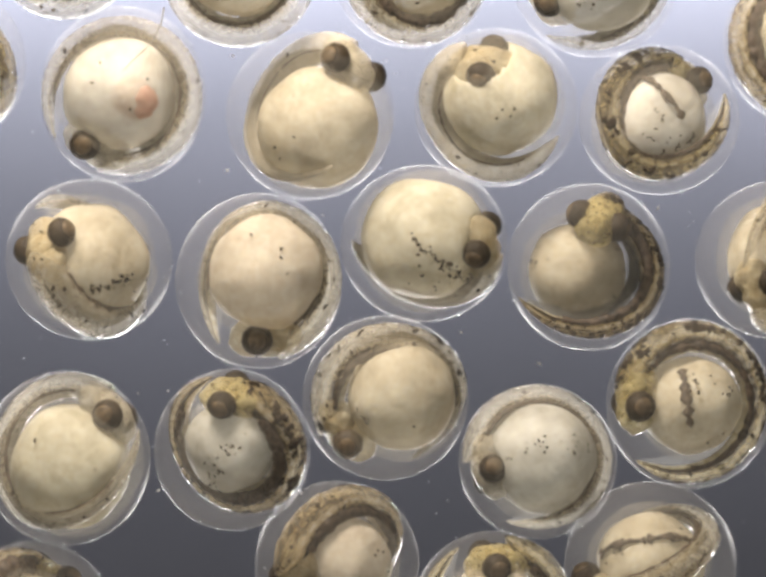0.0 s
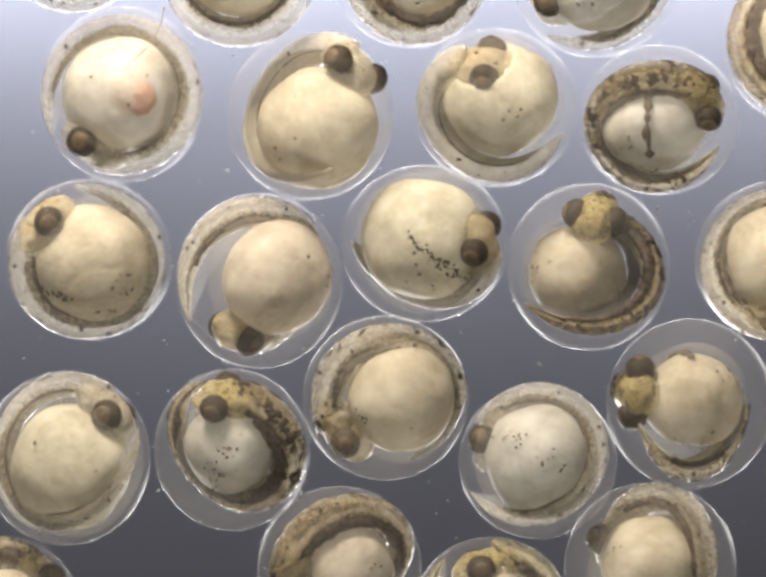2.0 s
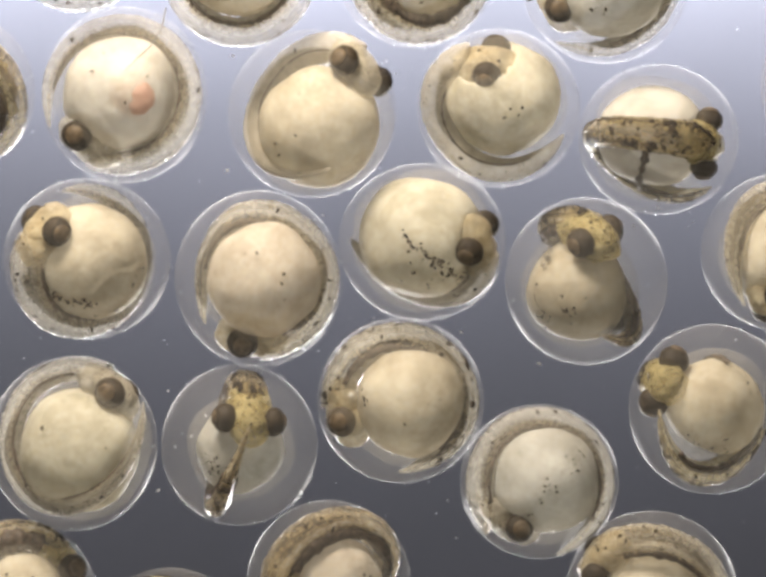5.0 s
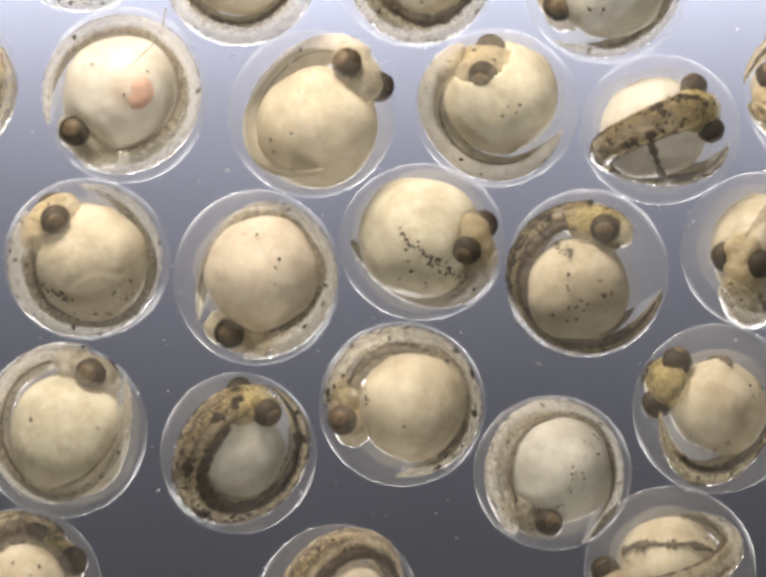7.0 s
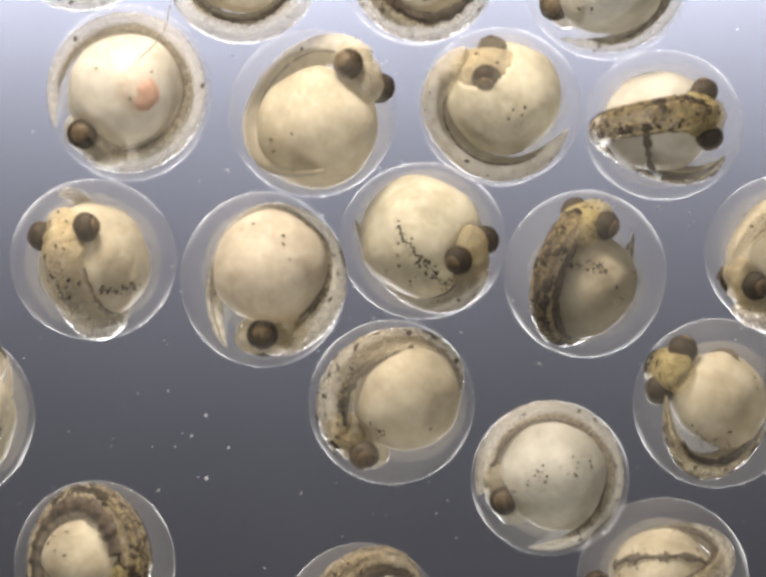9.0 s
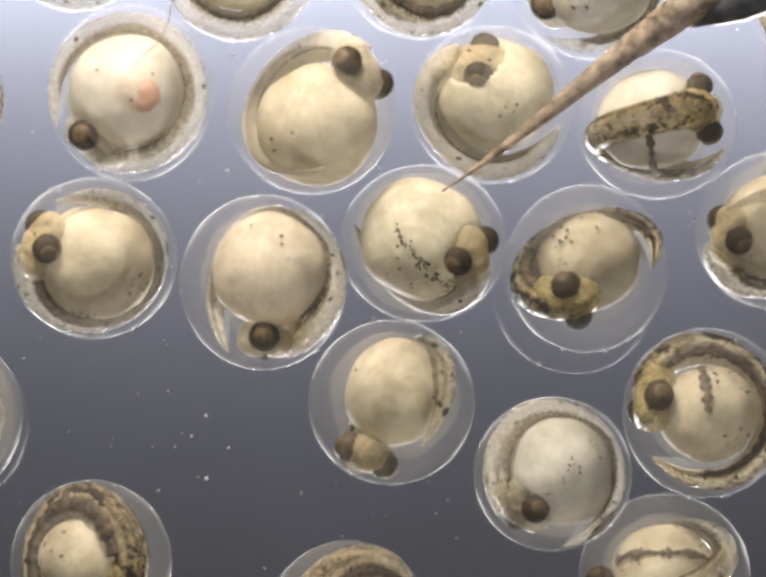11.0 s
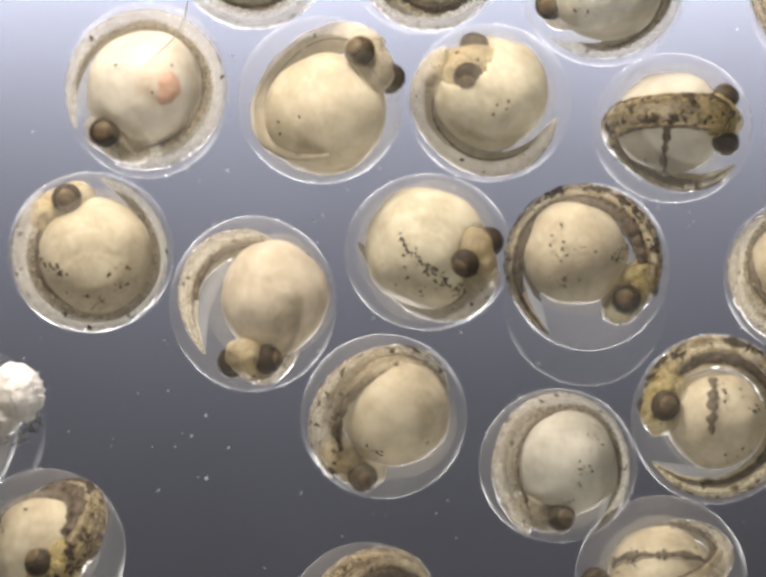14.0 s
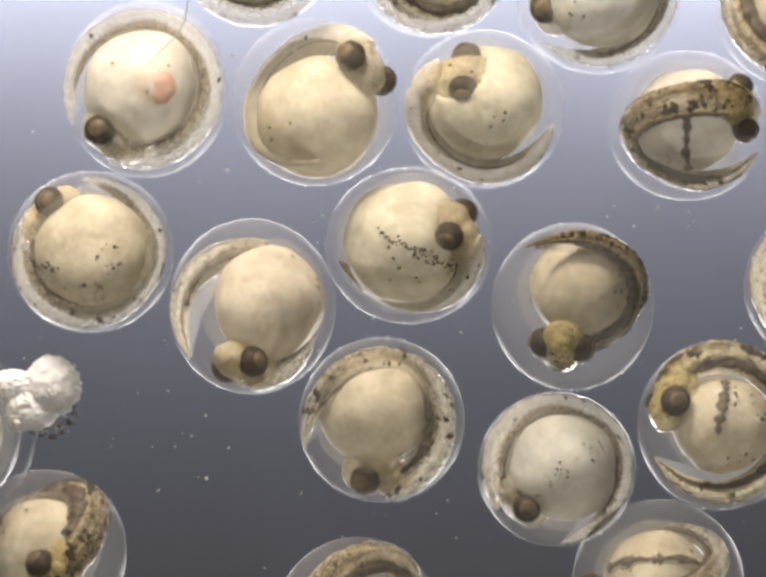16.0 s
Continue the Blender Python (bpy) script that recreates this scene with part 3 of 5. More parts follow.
def path_tube(points, segs=14, squash=1.0, wobble=0.0):
    """A round tapered tube through (x, y, z, radius) in mm, smoothed between them."""
    pts = np.array(points, float)
    f = np.linspace(0, len(pts) - 1, len(pts) * 8)
    spread = [np.interp(f, range(len(pts)), pts[:, k]) for k in range(4)]
    for k in range(4):
        v = spread[k].copy()
        for _ in range(6):
            v[1:-1] = (v[:-2] + 2 * v[1:-1] + v[2:]) / 4
        spread[k] = v
    out = []
    for i in range(len(f)):
        a, b = max(i - 1, 0), min(i + 1, len(f) - 1)
        d = Vector([spread[k][b] - spread[k][a] for k in range(3)]).normalized()
        side = d.cross(Vector((0, 0, 1))).normalized()
        up = side.cross(d)
        r = spread[3][i] * (1 + wobble * noise.noise(Vector((i * 0.5, 4.0, 0))))
        out.append((Vector([spread[k][i] for k in range(3)]), side * r, up * r * squash))
    return tube(out, segs)


def make_probe():
    """A tapered fibre probe with a thick dark shank, held over the eggs."""
    probe = tagged(new("probe"), "brown tapered fibre probe held over the eggs", "probe")
    tip = [(*plan(905, 392), 1.32, 0.007), (*plan(975, 345), 1.36, 0.02), (*plan(1100, 250), 1.45, 0.048),
           (*plan(1200, 168), 1.55, 0.072), (*plan(1300, 92), 1.66, 0.098), (*plan(1400, 20), 1.8, 0.135), (*plan(1530, -70), 2.0, 0.18)]
    part("bristle", mesh_of("bristle", *path_tube(tip, 18, 0.8, 0.12), BRISTLE), probe, "rough brown fibre tip")
    shank = [(*plan(1405, 50), 1.7, 0.05), (*plan(1480, 10), 1.85, 0.17), (*plan(1600, -50), 2.0, 0.24), (*plan(1800, -180), 2.4, 0.3), (*plan(2400, -620), 3.4, 0.34)]
    part("shank", mesh_of("shank", *path_tube(shank, 20, 0.9, 0.06), SHANK), probe, "dark grey shank")
    return probe


def make_tuft():
    """A white fuzzy lump of debris: a round head, a trailing neck, dark bits under it in place of shade."""
    rng = random.Random(5)
    lumps = [ball((0.2, 0.21, 0.2), (0.02, 0.06, 0), 60, 90, 0.08, 3.2, 4.0), ball((0.2, 0.17, 0.16), (-0.12, -0.1, -0.02), 50, 80, 0.1, 3.4, 9.0),
             ball((0.16, 0.1, 0.12), (-0.26, 0.07, 0), 40, 60, 0.2, 3.0, 15.0), ball((0.2, 0.09, 0.1), (-0.5, 0.08, 0), 40, 60, 0.2, 3.0, 22.0)]
    for _ in range(16):
        d = Vector((rng.gauss(0, 1), rng.gauss(0, 1), rng.gauss(0, 0.6))).normalized()
        c, k = ((0.02, 0.06, 0), 0.13) if rng.random() < 0.6 else ((-0.12, -0.1, -0.02), 0.11)
        r = rng.uniform(0.06, 0.1)
        lumps.append(ball((r, r, r), (c[0] + d.x * k, c[1] + d.y * k, c[2] + d.z * k), 30, 44, 0.22, 3.5, rng.uniform(0, 50)))
    for _ in range(110):
        d = Vector((rng.gauss(0, 1), rng.gauss(0, 1), abs(rng.gauss(0, 1)))).normalized()
        c, k = ((0.02, 0.06, 0), 0.205) if rng.random() < 0.6 else ((-0.12, -0.1, -0.02), 0.17)
        r = rng.uniform(0.004, 0.012)
        lumps.append(ball((r * rng.uniform(0.6, 1.6), r * rng.uniform(0.6, 1.6), r), (c[0] + d.x * k, c[1] + d.y * k, c[2] + d.z * k), 8, 12, 0.4, 2.5, rng.uniform(0, 50)))
    tuft = tagged(new("debris_tuft"), "white fuzzy lump of debris among the eggs", "debris")
    part("lump", mesh_of("lump", *join(*lumps), FLUFF), tuft)
    # dark bits modelled as the shade along the lump's lower side
    shade_bits = []
    for _ in range(40):
        a, k, r = rng.uniform(3.7, 6.0), rng.uniform(0.8, 1.1), rng.uniform(0.006, 0.02)
        shade_bits.append(ball((r * 1.5, r, r), (0.24 * k * math.cos(a) - 0.02, 0.3 * k * math.sin(a), rng.uniform(-0.18, -0.02)), 8, 12, 0.5, 2.5, rng.uniform(0, 50)))
    part("shade_fringe", mesh_of("shade_fringe", *join(*shade_bits), GRIT), tuft, "dark bits standing in for shade under the lump")
    return tuft


def make_hair():
    points = [(*plan(386, 8), 1.0, 0.006), (*plan(380, 45), 1.12, 0.005), (*plan(362, 80), 1.2, 0.004), (*plan(325, 115), 1.24, 0.003), (*plan(300, 140), 1.24, 0.0015)]
    x, y = plan(301, 186)
    points = [(a - x, b - y, c, r) for a, b, c, r in points]
    return tagged(new("hair", mesh_of("hair", *path_tube(points, 8), GRIT)), "fine dark hair lying across an egg", "hair")


def make_larva():
    """A hatched fish larva: dark-edged tail, clear fin, yolk, head and eyes."""
    larva = tagged(new("fish_larva"), "newly hatched fish larva with a dark tail", "fish larva")
    line = [(*plan(425, 868), 0.5, 0.012), (*plan(520, 878), 0.5, 0.05), (*plan(640, 900), 0.5, 0.075), (*plan(760, 965), 0.5, 0.095),
             (*plan(850, 1045), 0.5, 0.12), (*plan(930, 1120), 0.5, 0.15), (*plan(1000, 1190), 0.5, 0.18), (*plan(1050, 1260), 0.5, 0.16)]
    trunk = part("trunk", mesh_of("trunk", *path_tube(line, 18, 0.8, 0.05), TRUNK), larva)
    fin = [(x, y, z - 0.01, r * 1.7 + 0.02) for x, y, z, r in line[:6]]
    fin.insert(0, (*plan(360, 862), 0.49, 0.05))
    part("tail_fin", mesh_of("tail_fin", *path_tube(fin, 16, 0.06), SHED), larva)
    for off in (0.75, -0.75):
        edge = [(x + off * r * 0.5, y + off * r * 0.8, z + 0.03, r * 0.22) for x, y, z, r in line[1:7]]
        part("pigment_stripe", mesh_of("pigment_stripe", *path_tube(edge, 8, 1.0, 0.5), STRIPE), trunk)
    x, y = plan(985, 1140)
    part("yolk", mesh_of("yolk", *ball((0.3, 0.24, 0.26), (x, y, 0.48), 20, 32, 0.06, 1.5, 4.0), YOLK["cream"]), larva)
    x, y = plan(1060, 1270)
    part("head", mesh_of("head", *ball((0.2, 0.22, 0.18), (x, y, 0.5), 16, 24, 0.08, 2, 6.0), HEAD["yellow"]), larva)
    for off in (-0.16, 0.16):
        part("eye", mesh_of("eye", *ball((0.08, 0.1, 0.1), (x + off, y + off * 0.4, 0.56), 14, 20), RETINA), larva)
    return larva


PROBE, TUFT, HAIR, LARVA = make_probe(), make_tuft(), make_hair(), make_larva()
LOOSE = part("outer_layer", mesh_of("outer_layer", *ball((0.592, 0.592, 0.58), rings=40, segs=72, rough=0.015, grain=1.5, seed=8.0), SHED), EGGS["B4"], "loose clear outer layer slipping off the egg")
EMPTY = tagged(new("empty_membrane", mesh_of("empty_membrane", *ball((0.6, 0.6, 0.58), rings=40, segs=72, rough=0.02, grain=1.5, seed=3.0), SHED)), "empty clear egg membrane, faint and colourless", "egg membrane")


def make_dust():
    rng = random.Random(12)
    specks = []
    for x, y in ((280, 806), (342, 801), (420, 852), (390, 894), (466, 918), (226, 914), (356, 916), (322, 1006), (421, 981), (540, 1166),
                 (616, 1011), (642, 450), (660, 440), (945, 681), (1300, 462), (1350, 425), (1105, 745), (475, 112), (464, 348), (700, 1100)):
        specks.append(blot(Vector((*plan(x, y), 0.012)), (0, 0, 1), rng.uniform(0.007, 0.014), rng))
    for _ in range(160):
        specks.append(blot(Vector((rng.uniform(-3.2, 3.2), rng.uniform(-2.4, 2.4), 0.006)), (0, 0, 1), rng.uniform(0.002, 0.006), rng))
    return tagged(new("dust", mesh_of("dust", *join(*specks), DUST, False)), "pale specks of dust on the dish bottom", "dust", kind="stuff")


make_dust()


def at(t, x, y, z, rx=0, ry=0, rz=0):
    """A row for walk(): seconds, mm and degrees."""
    return t, pose(x * MM, y * MM, z * MM, rx, ry, rz)


def swing(key, *rows):
    """Swings a tail about the place where it joins the trunk: rows of seconds and degrees."""
    axis, pieces = TAILS[key]
    for ob in pieces:
        walk(ob, [(t, Matrix.Rotation(math.radians(turn), 4, axis)) for t, turn in rows])


def motions():
    """The paths of all that moves: eggs in the dish, embryos turning inside them."""
    walk(EGGS["A0"], [
        at(0, -3.162, 1.625, CENTRE), at(0.5, -3.314, 1.431, CENTRE), at(1, -3.145, 1.643, CENTRE), at(1.5, -3.138, 1.661, CENTRE),
        at(2, -3.367, 1.449, CENTRE), at(2.5, -3.261, 1.378, CENTRE), at(3, -3.279, 1.378, CENTRE), at(3.5, -3.261, 1.378, CENTRE),
        at(4, -3.191, 1.449, CENTRE), at(4.2, -3.162, 1.414, CENTRE), at(6.3, -3.078, 1.431, CENTRE), at(6.5, -3.201, 1.449, CENTRE),
        at(7, -3.215, 1.484, CENTRE), at(7.5, -3.321, 1.484, CENTRE), at(8, -3.332, 1.378, CENTRE), at(8.5, -3.402, 1.378, CENTRE),
        at(9.2, -3.402, 1.378, CENTRE), at(11.3, -3.307, 1.378, CENTRE), at(12, -3.307, 1.361, CENTRE), at(12.3, -3.014, 1.248, CENTRE),
        at(12.5, -2.961, 1.248, CENTRE), at(12.8, -2.968, 1.255, CENTRE), at(13, -2.972, 1.255, CENTRE), at(13.2, -3.438, 1.255, CENTRE),
        at(14, -3.473, 1.255, CENTRE), at(16, -3.473, 1.255, CENTRE),
    ])
    walk(EMBRYOS["A0"], [
        at(0, -0.01, -0.013, 0, 154, -27, 97), at(2, -0.008, -0.006, 0, 156, -23, 93), at(4, -0.008, -0.02, 0, 157, -32, 94),
        at(4.2, -0.011, -0.012, 0, 154, -27, 97), at(6.3, 0.015, -0.025, 0, -172, -27, 47), at(6.5, 0.014, -0.02, 0, -172, -22, 46),
        at(9.2, 0.009, -0.021, 0, -175, -27, 51), at(11.3, 0.012, -0.017, 0, -176, -22, 53), at(12, 0.011, -0.015, 0, -177, -20, 54),
        at(12.4, 0.013, -0.016, 0, -175, -15, 51), at(13, 0.009, -0.013, 0, -180, -16, 58), at(13.2, 0.011, -0.016, 0, -178, -21, 55),
        at(16, 0.013, -0.015, 0, -175, -17, 52),
    ])
    walk(EGGS["T1"], [
        at(0, -2.308, 2.532, CENTRE), at(1.5, -2.308, 2.536, CENTRE), at(2, -2.238, 2.578, CENTRE), at(2.5, -2.238, 2.578, CENTRE),
        at(3, -2.238, 2.561, CENTRE), at(3.5, -2.22, 2.561, CENTRE), at(4, -2.22, 2.589, CENTRE), at(6.5, -2.185, 2.578, CENTRE),
        at(7.5, -2.185, 2.589, CENTRE), at(9.2, -2.185, 2.589, CENTRE), at(11.3, -2.227, 2.589, CENTRE), at(12, -2.114, 2.631, CENTRE),
        at(12.5, -2.096, 2.719, CENTRE), at(13, -2.096, 2.755, CENTRE), at(16, -2.096, 2.755, CENTRE),
    ])
    walk(EMBRYOS["T1"], [
        at(0, 0.016, -0.024, 0, -15, -13, -147), at(16, 0.017, -0.025, 0, -15, -11, -146),
    ])
    walk(EGGS["T2"], [
        at(0, -1.038, 2.324, CENTRE), at(4, -1.038, 2.324, CENTRE), at(6.3, -1.031, 2.324, CENTRE), at(7, -1.031, 2.331, CENTRE),
        at(7.5, -1.02, 2.342, CENTRE), at(9.2, -1.013, 2.349, CENTRE), at(11.3, -1.038, 2.366, CENTRE), at(11.5, -1.038, 2.366, CENTRE),
        at(12, -0.985, 2.426, CENTRE), at(12.5, -0.932, 2.444, CENTRE), at(14, -0.932, 2.451, CENTRE), at(14.5, -0.914, 2.462, CENTRE),
        at(16, -0.914, 2.469, CENTRE),
    ])
    walk(EMBRYOS["T2"], [
        at(0, -0.003, -0.012, 0, 179, -2, 17), at(11.5, -0.002, -0.01, 0, 179, -2, 18), at(12, -0.003, -0.011, 0, 179, -2, 18),
        at(16, -0.002, -0.012, 0, 180, -3, 17),
    ])
    walk(EGGS["T3"], [
        at(0, 0.208, 2.317, CENTRE), at(3, 0.208, 2.317, CENTRE), at(3.5, 0.233, 2.321, CENTRE), at(7, 0.24, 2.324, CENTRE),
        at(7.5, 0.261, 2.338, CENTRE), at(9.2, 0.261, 2.342, CENTRE), at(11.3, 0.268, 2.384, CENTRE), at(12, 0.286, 2.395, CENTRE),
        at(12.5, 0.339, 2.412, CENTRE), at(14, 0.304, 2.419, CENTRE), at(14.5, 0.339, 2.366, CENTRE), at(15, 0.353, 2.381, CENTRE),
        at(16, 0.356, 2.395, CENTRE),
    ])
    walk(EMBRYOS["T3"], [
        at(0, 0.005, 0.001, 0, 20, -19, 148), at(16, 0.005, 0, 0, 19, -19, 149),
    ])
    walk(EGGS["T4"], [
        at(0, 1.535, 2.261, CENTRE), at(4, 1.539, 2.261, CENTRE), at(4.2, 1.588, 2.225, CENTRE), at(6.3, 1.609, 2.215, CENTRE),
        at(7, 1.609, 2.218, CENTRE), at(7.5, 1.609, 2.239, CENTRE), at(9.2, 1.609, 2.243, CENTRE), at(11.3, 1.521, 2.243, CENTRE),
        at(11.5, 1.521, 2.243, CENTRE), at(12, 1.592, 2.194, CENTRE), at(14, 1.592, 2.194, CENTRE), at(14.5, 1.539, 2.137, CENTRE),
        at(16, 1.556, 2.141, CENTRE),
    ])
    walk(EMBRYOS["T4"], [
        at(0, 0.001, 0.009, 0, 178, 2, -152), at(4, 0.001, 0.009, 0, 179, 3, -152), at(4.2, 0.002, 0.009, 0, 178, -1, -152),
        at(6.3, 0, 0.008, 0, 177, -1, -151), at(7, 0.001, 0.003, 0, 179, 0, -154), at(7.5, -0.002, 0.006, 0, -179, 12, -152),
        at(9.2, 0.001, 0.008, 0, -177, 15, -151), at(11.3, 0.004, 0.01, 0, -180, 7, -152), at(12, 0.002, 0.015, 0, -177, 6, -159),
        at(14, 0.002, 0.013, 0, -177, 12, -158), at(14.5, 0.004, 0.016, 0, -176, 9, -160), at(16, 0.004, 0.016, 0, -176, 9, -161),
    ])
    walk(EGGS["A5"], [
        at(0, 3.039, 1.766, CENTRE), at(3.5, 3.039, 1.766, CENTRE), at(4, 3.067, 1.749, CENTRE), at(4.2, 3.374, 1.625, CENTRE),
        at(6.3, 3.173, 1.414, CENTRE), at(7, 3.198, 1.414, CENTRE), at(7.5, 3.162, 1.449, CENTRE), at(8, 3.409, 1.59, CENTRE),
        at(9.2, 3.409, 1.731, CENTRE), at(11.3, 3.233, 2.084, CENTRE), at(11.5, 3.215, 2.084, CENTRE), at(12, 3.145, 2.155, CENTRE),
        at(12.5, 3.215, 2.119, CENTRE), at(13.5, 3.222, 2.119, CENTRE), at(14.5, 3.18, 2.119, CENTRE), at(15, 3.18, 2.102, CENTRE),
        at(15.5, 2.975, 2.014, CENTRE), at(16, 2.986, 2.031, CENTRE),
    ])
    walk(EMBRYOS["A5"], [
        at(0, 0.005, -0.002, 0, 162, -7, -69), at(4, 0, 0.002, 0, 163, -13, -71), at(4.2, 0.006, 0.001, 0, 159, -13, -65),
        at(4.9, -0.006, 0.011, 0, 131, 22, -101), at(5.6, -0.019, 0.02, 0, 83, 26, -156), at(6.3, -0.031, 0.03, 0, 50, -4, 164),
        at(7, -0.036, 0.006, 0, 42, -7, 180), at(7.167, -0.027, 0.009, 0, 83, 15, -149), at(7.333, -0.019, 0.013, 0, 129, 9, -110),
        at(7.5, -0.01, 0.016, 0, 163, -21, -86), at(9.2, -0.005, 0.001, 0, 167, -14, -79), at(11.3, -0.003, 0.004, 0, 164, -18, -73),
        at(16, 0.006, 0.003, 0, 158, -16, -65),
    ])
    walk(EGGS["A1"], [
        at(0, -1.878, 1.403, CENTRE), at(3, -1.878, 1.403, CENTRE), at(3.5, -1.867, 1.403, CENTRE), at(4, -1.871, 1.403, CENTRE),
        at(6.3, -1.864, 1.396, CENTRE), at(7, -1.864, 1.396, CENTRE), at(7.5, -1.835, 1.414, CENTRE), at(9.2, -1.835, 1.414, CENTRE),
        at(11.3, -1.825, 1.414, CENTRE), at(11.5, -1.825, 1.414, CENTRE), at(12, -1.825, 1.442, CENTRE), at(12.5, -1.705, 1.428, CENTRE),
        at(14.5, -1.708, 1.435, CENTRE), at(16, -1.715, 1.438, CENTRE),
    ])
    walk(EMBRYOS["A1"], [
        at(0, -0.004, -0.001, 0, 5, 8, -123), at(0.5, -0.003, 0.001, 0, 10, 1, -124), at(3, -0.01, -0.004, 0, 8, 7, -126),
        at(4, -0.011, -0.003, 0, 8, 8, -128), at(6.3, -0.014, 0.001, 0, 20, -3, -135), at(7, -0.017, -0.002, 0, 19, -2, -134),
        at(7.5, -0.016, -0.007, 0, 11, 8, -129), at(9, -0.011, -0.001, 0, 14, 2, -130), at(11.5, -0.013, -0.003, 0, 13, 3, -130),
        at(12, -0.012, -0.001, 0, 17, -1, -131), at(12.5, -0.003, -0.001, 0, 11, 0, -123), at(13.5, -0.005, -0.001, 0, 11, 1, -125),
        at(14.5, -0.006, 0, 0, 16, -6, -128), at(16, -0.011, -0.002, 0, 16, -1, -129),
    ])
    walk(EGGS["A2"], [
        at(0, -0.526, 1.248, CENTRE), at(3, -0.526, 1.248, CENTRE), at(3.5, -0.529, 1.248, CENTRE), at(4, -0.515, 1.258, CENTRE),
        at(6.3, -0.512, 1.262, CENTRE), at(7, -0.512, 1.262, CENTRE), at(7.5, -0.508, 1.265, CENTRE), at(9.2, -0.508, 1.265, CENTRE),
        at(11.3, -0.512, 1.286, CENTRE), at(11.5, -0.512, 1.286, CENTRE), at(12, -0.448, 1.361, CENTRE), at(14, -0.448, 1.361, CENTRE),
        at(14.5, -0.487, 1.343, CENTRE), at(16, -0.491, 1.346, CENTRE),
    ])
    walk(EMBRYOS["A2"], [
        at(0, 0.027, 0.041, 0, -43, -15, 48), at(2, 0.029, 0.039, 0, -41, -15, 46), at(3, 0.031, 0.038, 0, -41, -15, 44),
        at(4, 0.032, 0.036, 0, -40, -15, 42), at(6.3, 0.033, 0.036, 0, -42, -15, 40), at(7.5, 0.029, 0.03, 0, -42, -16, 36),
        at(9.2, 0.029, 0.03, 0, -41, -16, 36), at(11.5, 0.027, 0.029, 0, -40, -16, 37), at(12, 0.037, 0.029, 0, -42, -15, 33),
        at(14, 0.035, 0.03, 0, -43, -15, 33), at(14.5, 0.021, 0.023, 0, -42, -16, 30), at(16, 0.017, 0.023, 0, -41, -17, 33),
    ])
    walk(EGGS["A3"], [
        at(0, 0.815, 1.308, CENTRE), at(1, 0.812, 1.308, CENTRE), at(3, 0.815, 1.308, CENTRE), at(3.5, 0.833, 1.304, CENTRE),
        at(4.2, 0.833, 1.304, CENTRE), at(6.3, 0.826, 1.304, CENTRE), at(7, 0.819, 1.304, CENTRE), at(7.5, 0.844, 1.315, CENTRE),
        at(9.2, 0.844, 1.315, CENTRE), at(11.3, 0.784, 1.329, CENTRE), at(11.5, 0.784, 1.329, CENTRE), at(12, 0.766, 1.343, CENTRE),
        at(14, 0.766, 1.343, CENTRE), at(14.5, 0.727, 1.272, CENTRE), at(15, 0.716, 1.283, CENTRE), at(15.5, 0.716, 1.283, CENTRE),
        at(16, 0.724, 1.297, CENTRE),
    ])
    walk(EMBRYOS["A3"], [
        at(0, -0.012, 0.013, 0, -22, -33, 101), at(1, -0.015, 0.006, 0, -17, -36, 108), at(1.5, -0.015, 0.007, 0, -16, -35, 107),
        at(2, -0.012, 0.007, 0, -15, -35, 100), at(3, -0.012, 0.01, 0, -16, -34, 100), at(3.5, -0.011, 0.017, 0, -15, -33, 99),
        at(4.2, -0.011, 0.016, 0, -16, -33, 99), at(6.3, -0.013, 0.016, 0, -17, -33, 101), at(7.5, -0.015, 0.024, 0, -16, -32, 103),
        at(8.5, -0.015, 0.022, 0, -17, -32, 104), at(9.2, -0.012, 0, 0, -15, -36, 104), at(11.3, -0.014, 0.01, 0, -16, -34, 104),
        at(12, -0.019, 0.008, 0, -23, -33, 113), at(13, -0.016, -0.001, 0, -21, -36, 113), at(14, -0.017, 0.005, 0, -21, -34, 113),
        at(14.5, -0.013, -0.012, 0, -21, -38, 116), at(15, -0.014, -0.007, 0, -20, -38, 115), at(16, -0.013, -0.011, 0, -21, -38, 116),
    ])
    walk(EGGS["A4"], [
        at(0, 1.994, 1.219, CENTRE), at(3, 1.998, 1.219, CENTRE), at(3.5, 2.012, 1.216, CENTRE), at(4, 2.012, 1.216, CENTRE),
        at(4.2, 1.987, 1.043, CENTRE), at(6.3, 1.998, 1.145, CENTRE), at(7, 2.005, 1.145, CENTRE), at(7.5, 2.026, 1.181, CENTRE),
        at(9.2, 2.026, 1.181, CENTRE), at(11.3, 1.98, 1.188, CENTRE), at(11.5, 1.98, 1.188, CENTRE), at(12, 2.089, 1.159, CENTRE),
        at(14, 2.093, 1.159, CENTRE), at(14.5, 2.096, 1.131, CENTRE), at(15, 2.153, 1.166, CENTRE), at(15.5, 2.156, 1.166, CENTRE),
        at(16, 2.199, 1.177, CENTRE),
    ])
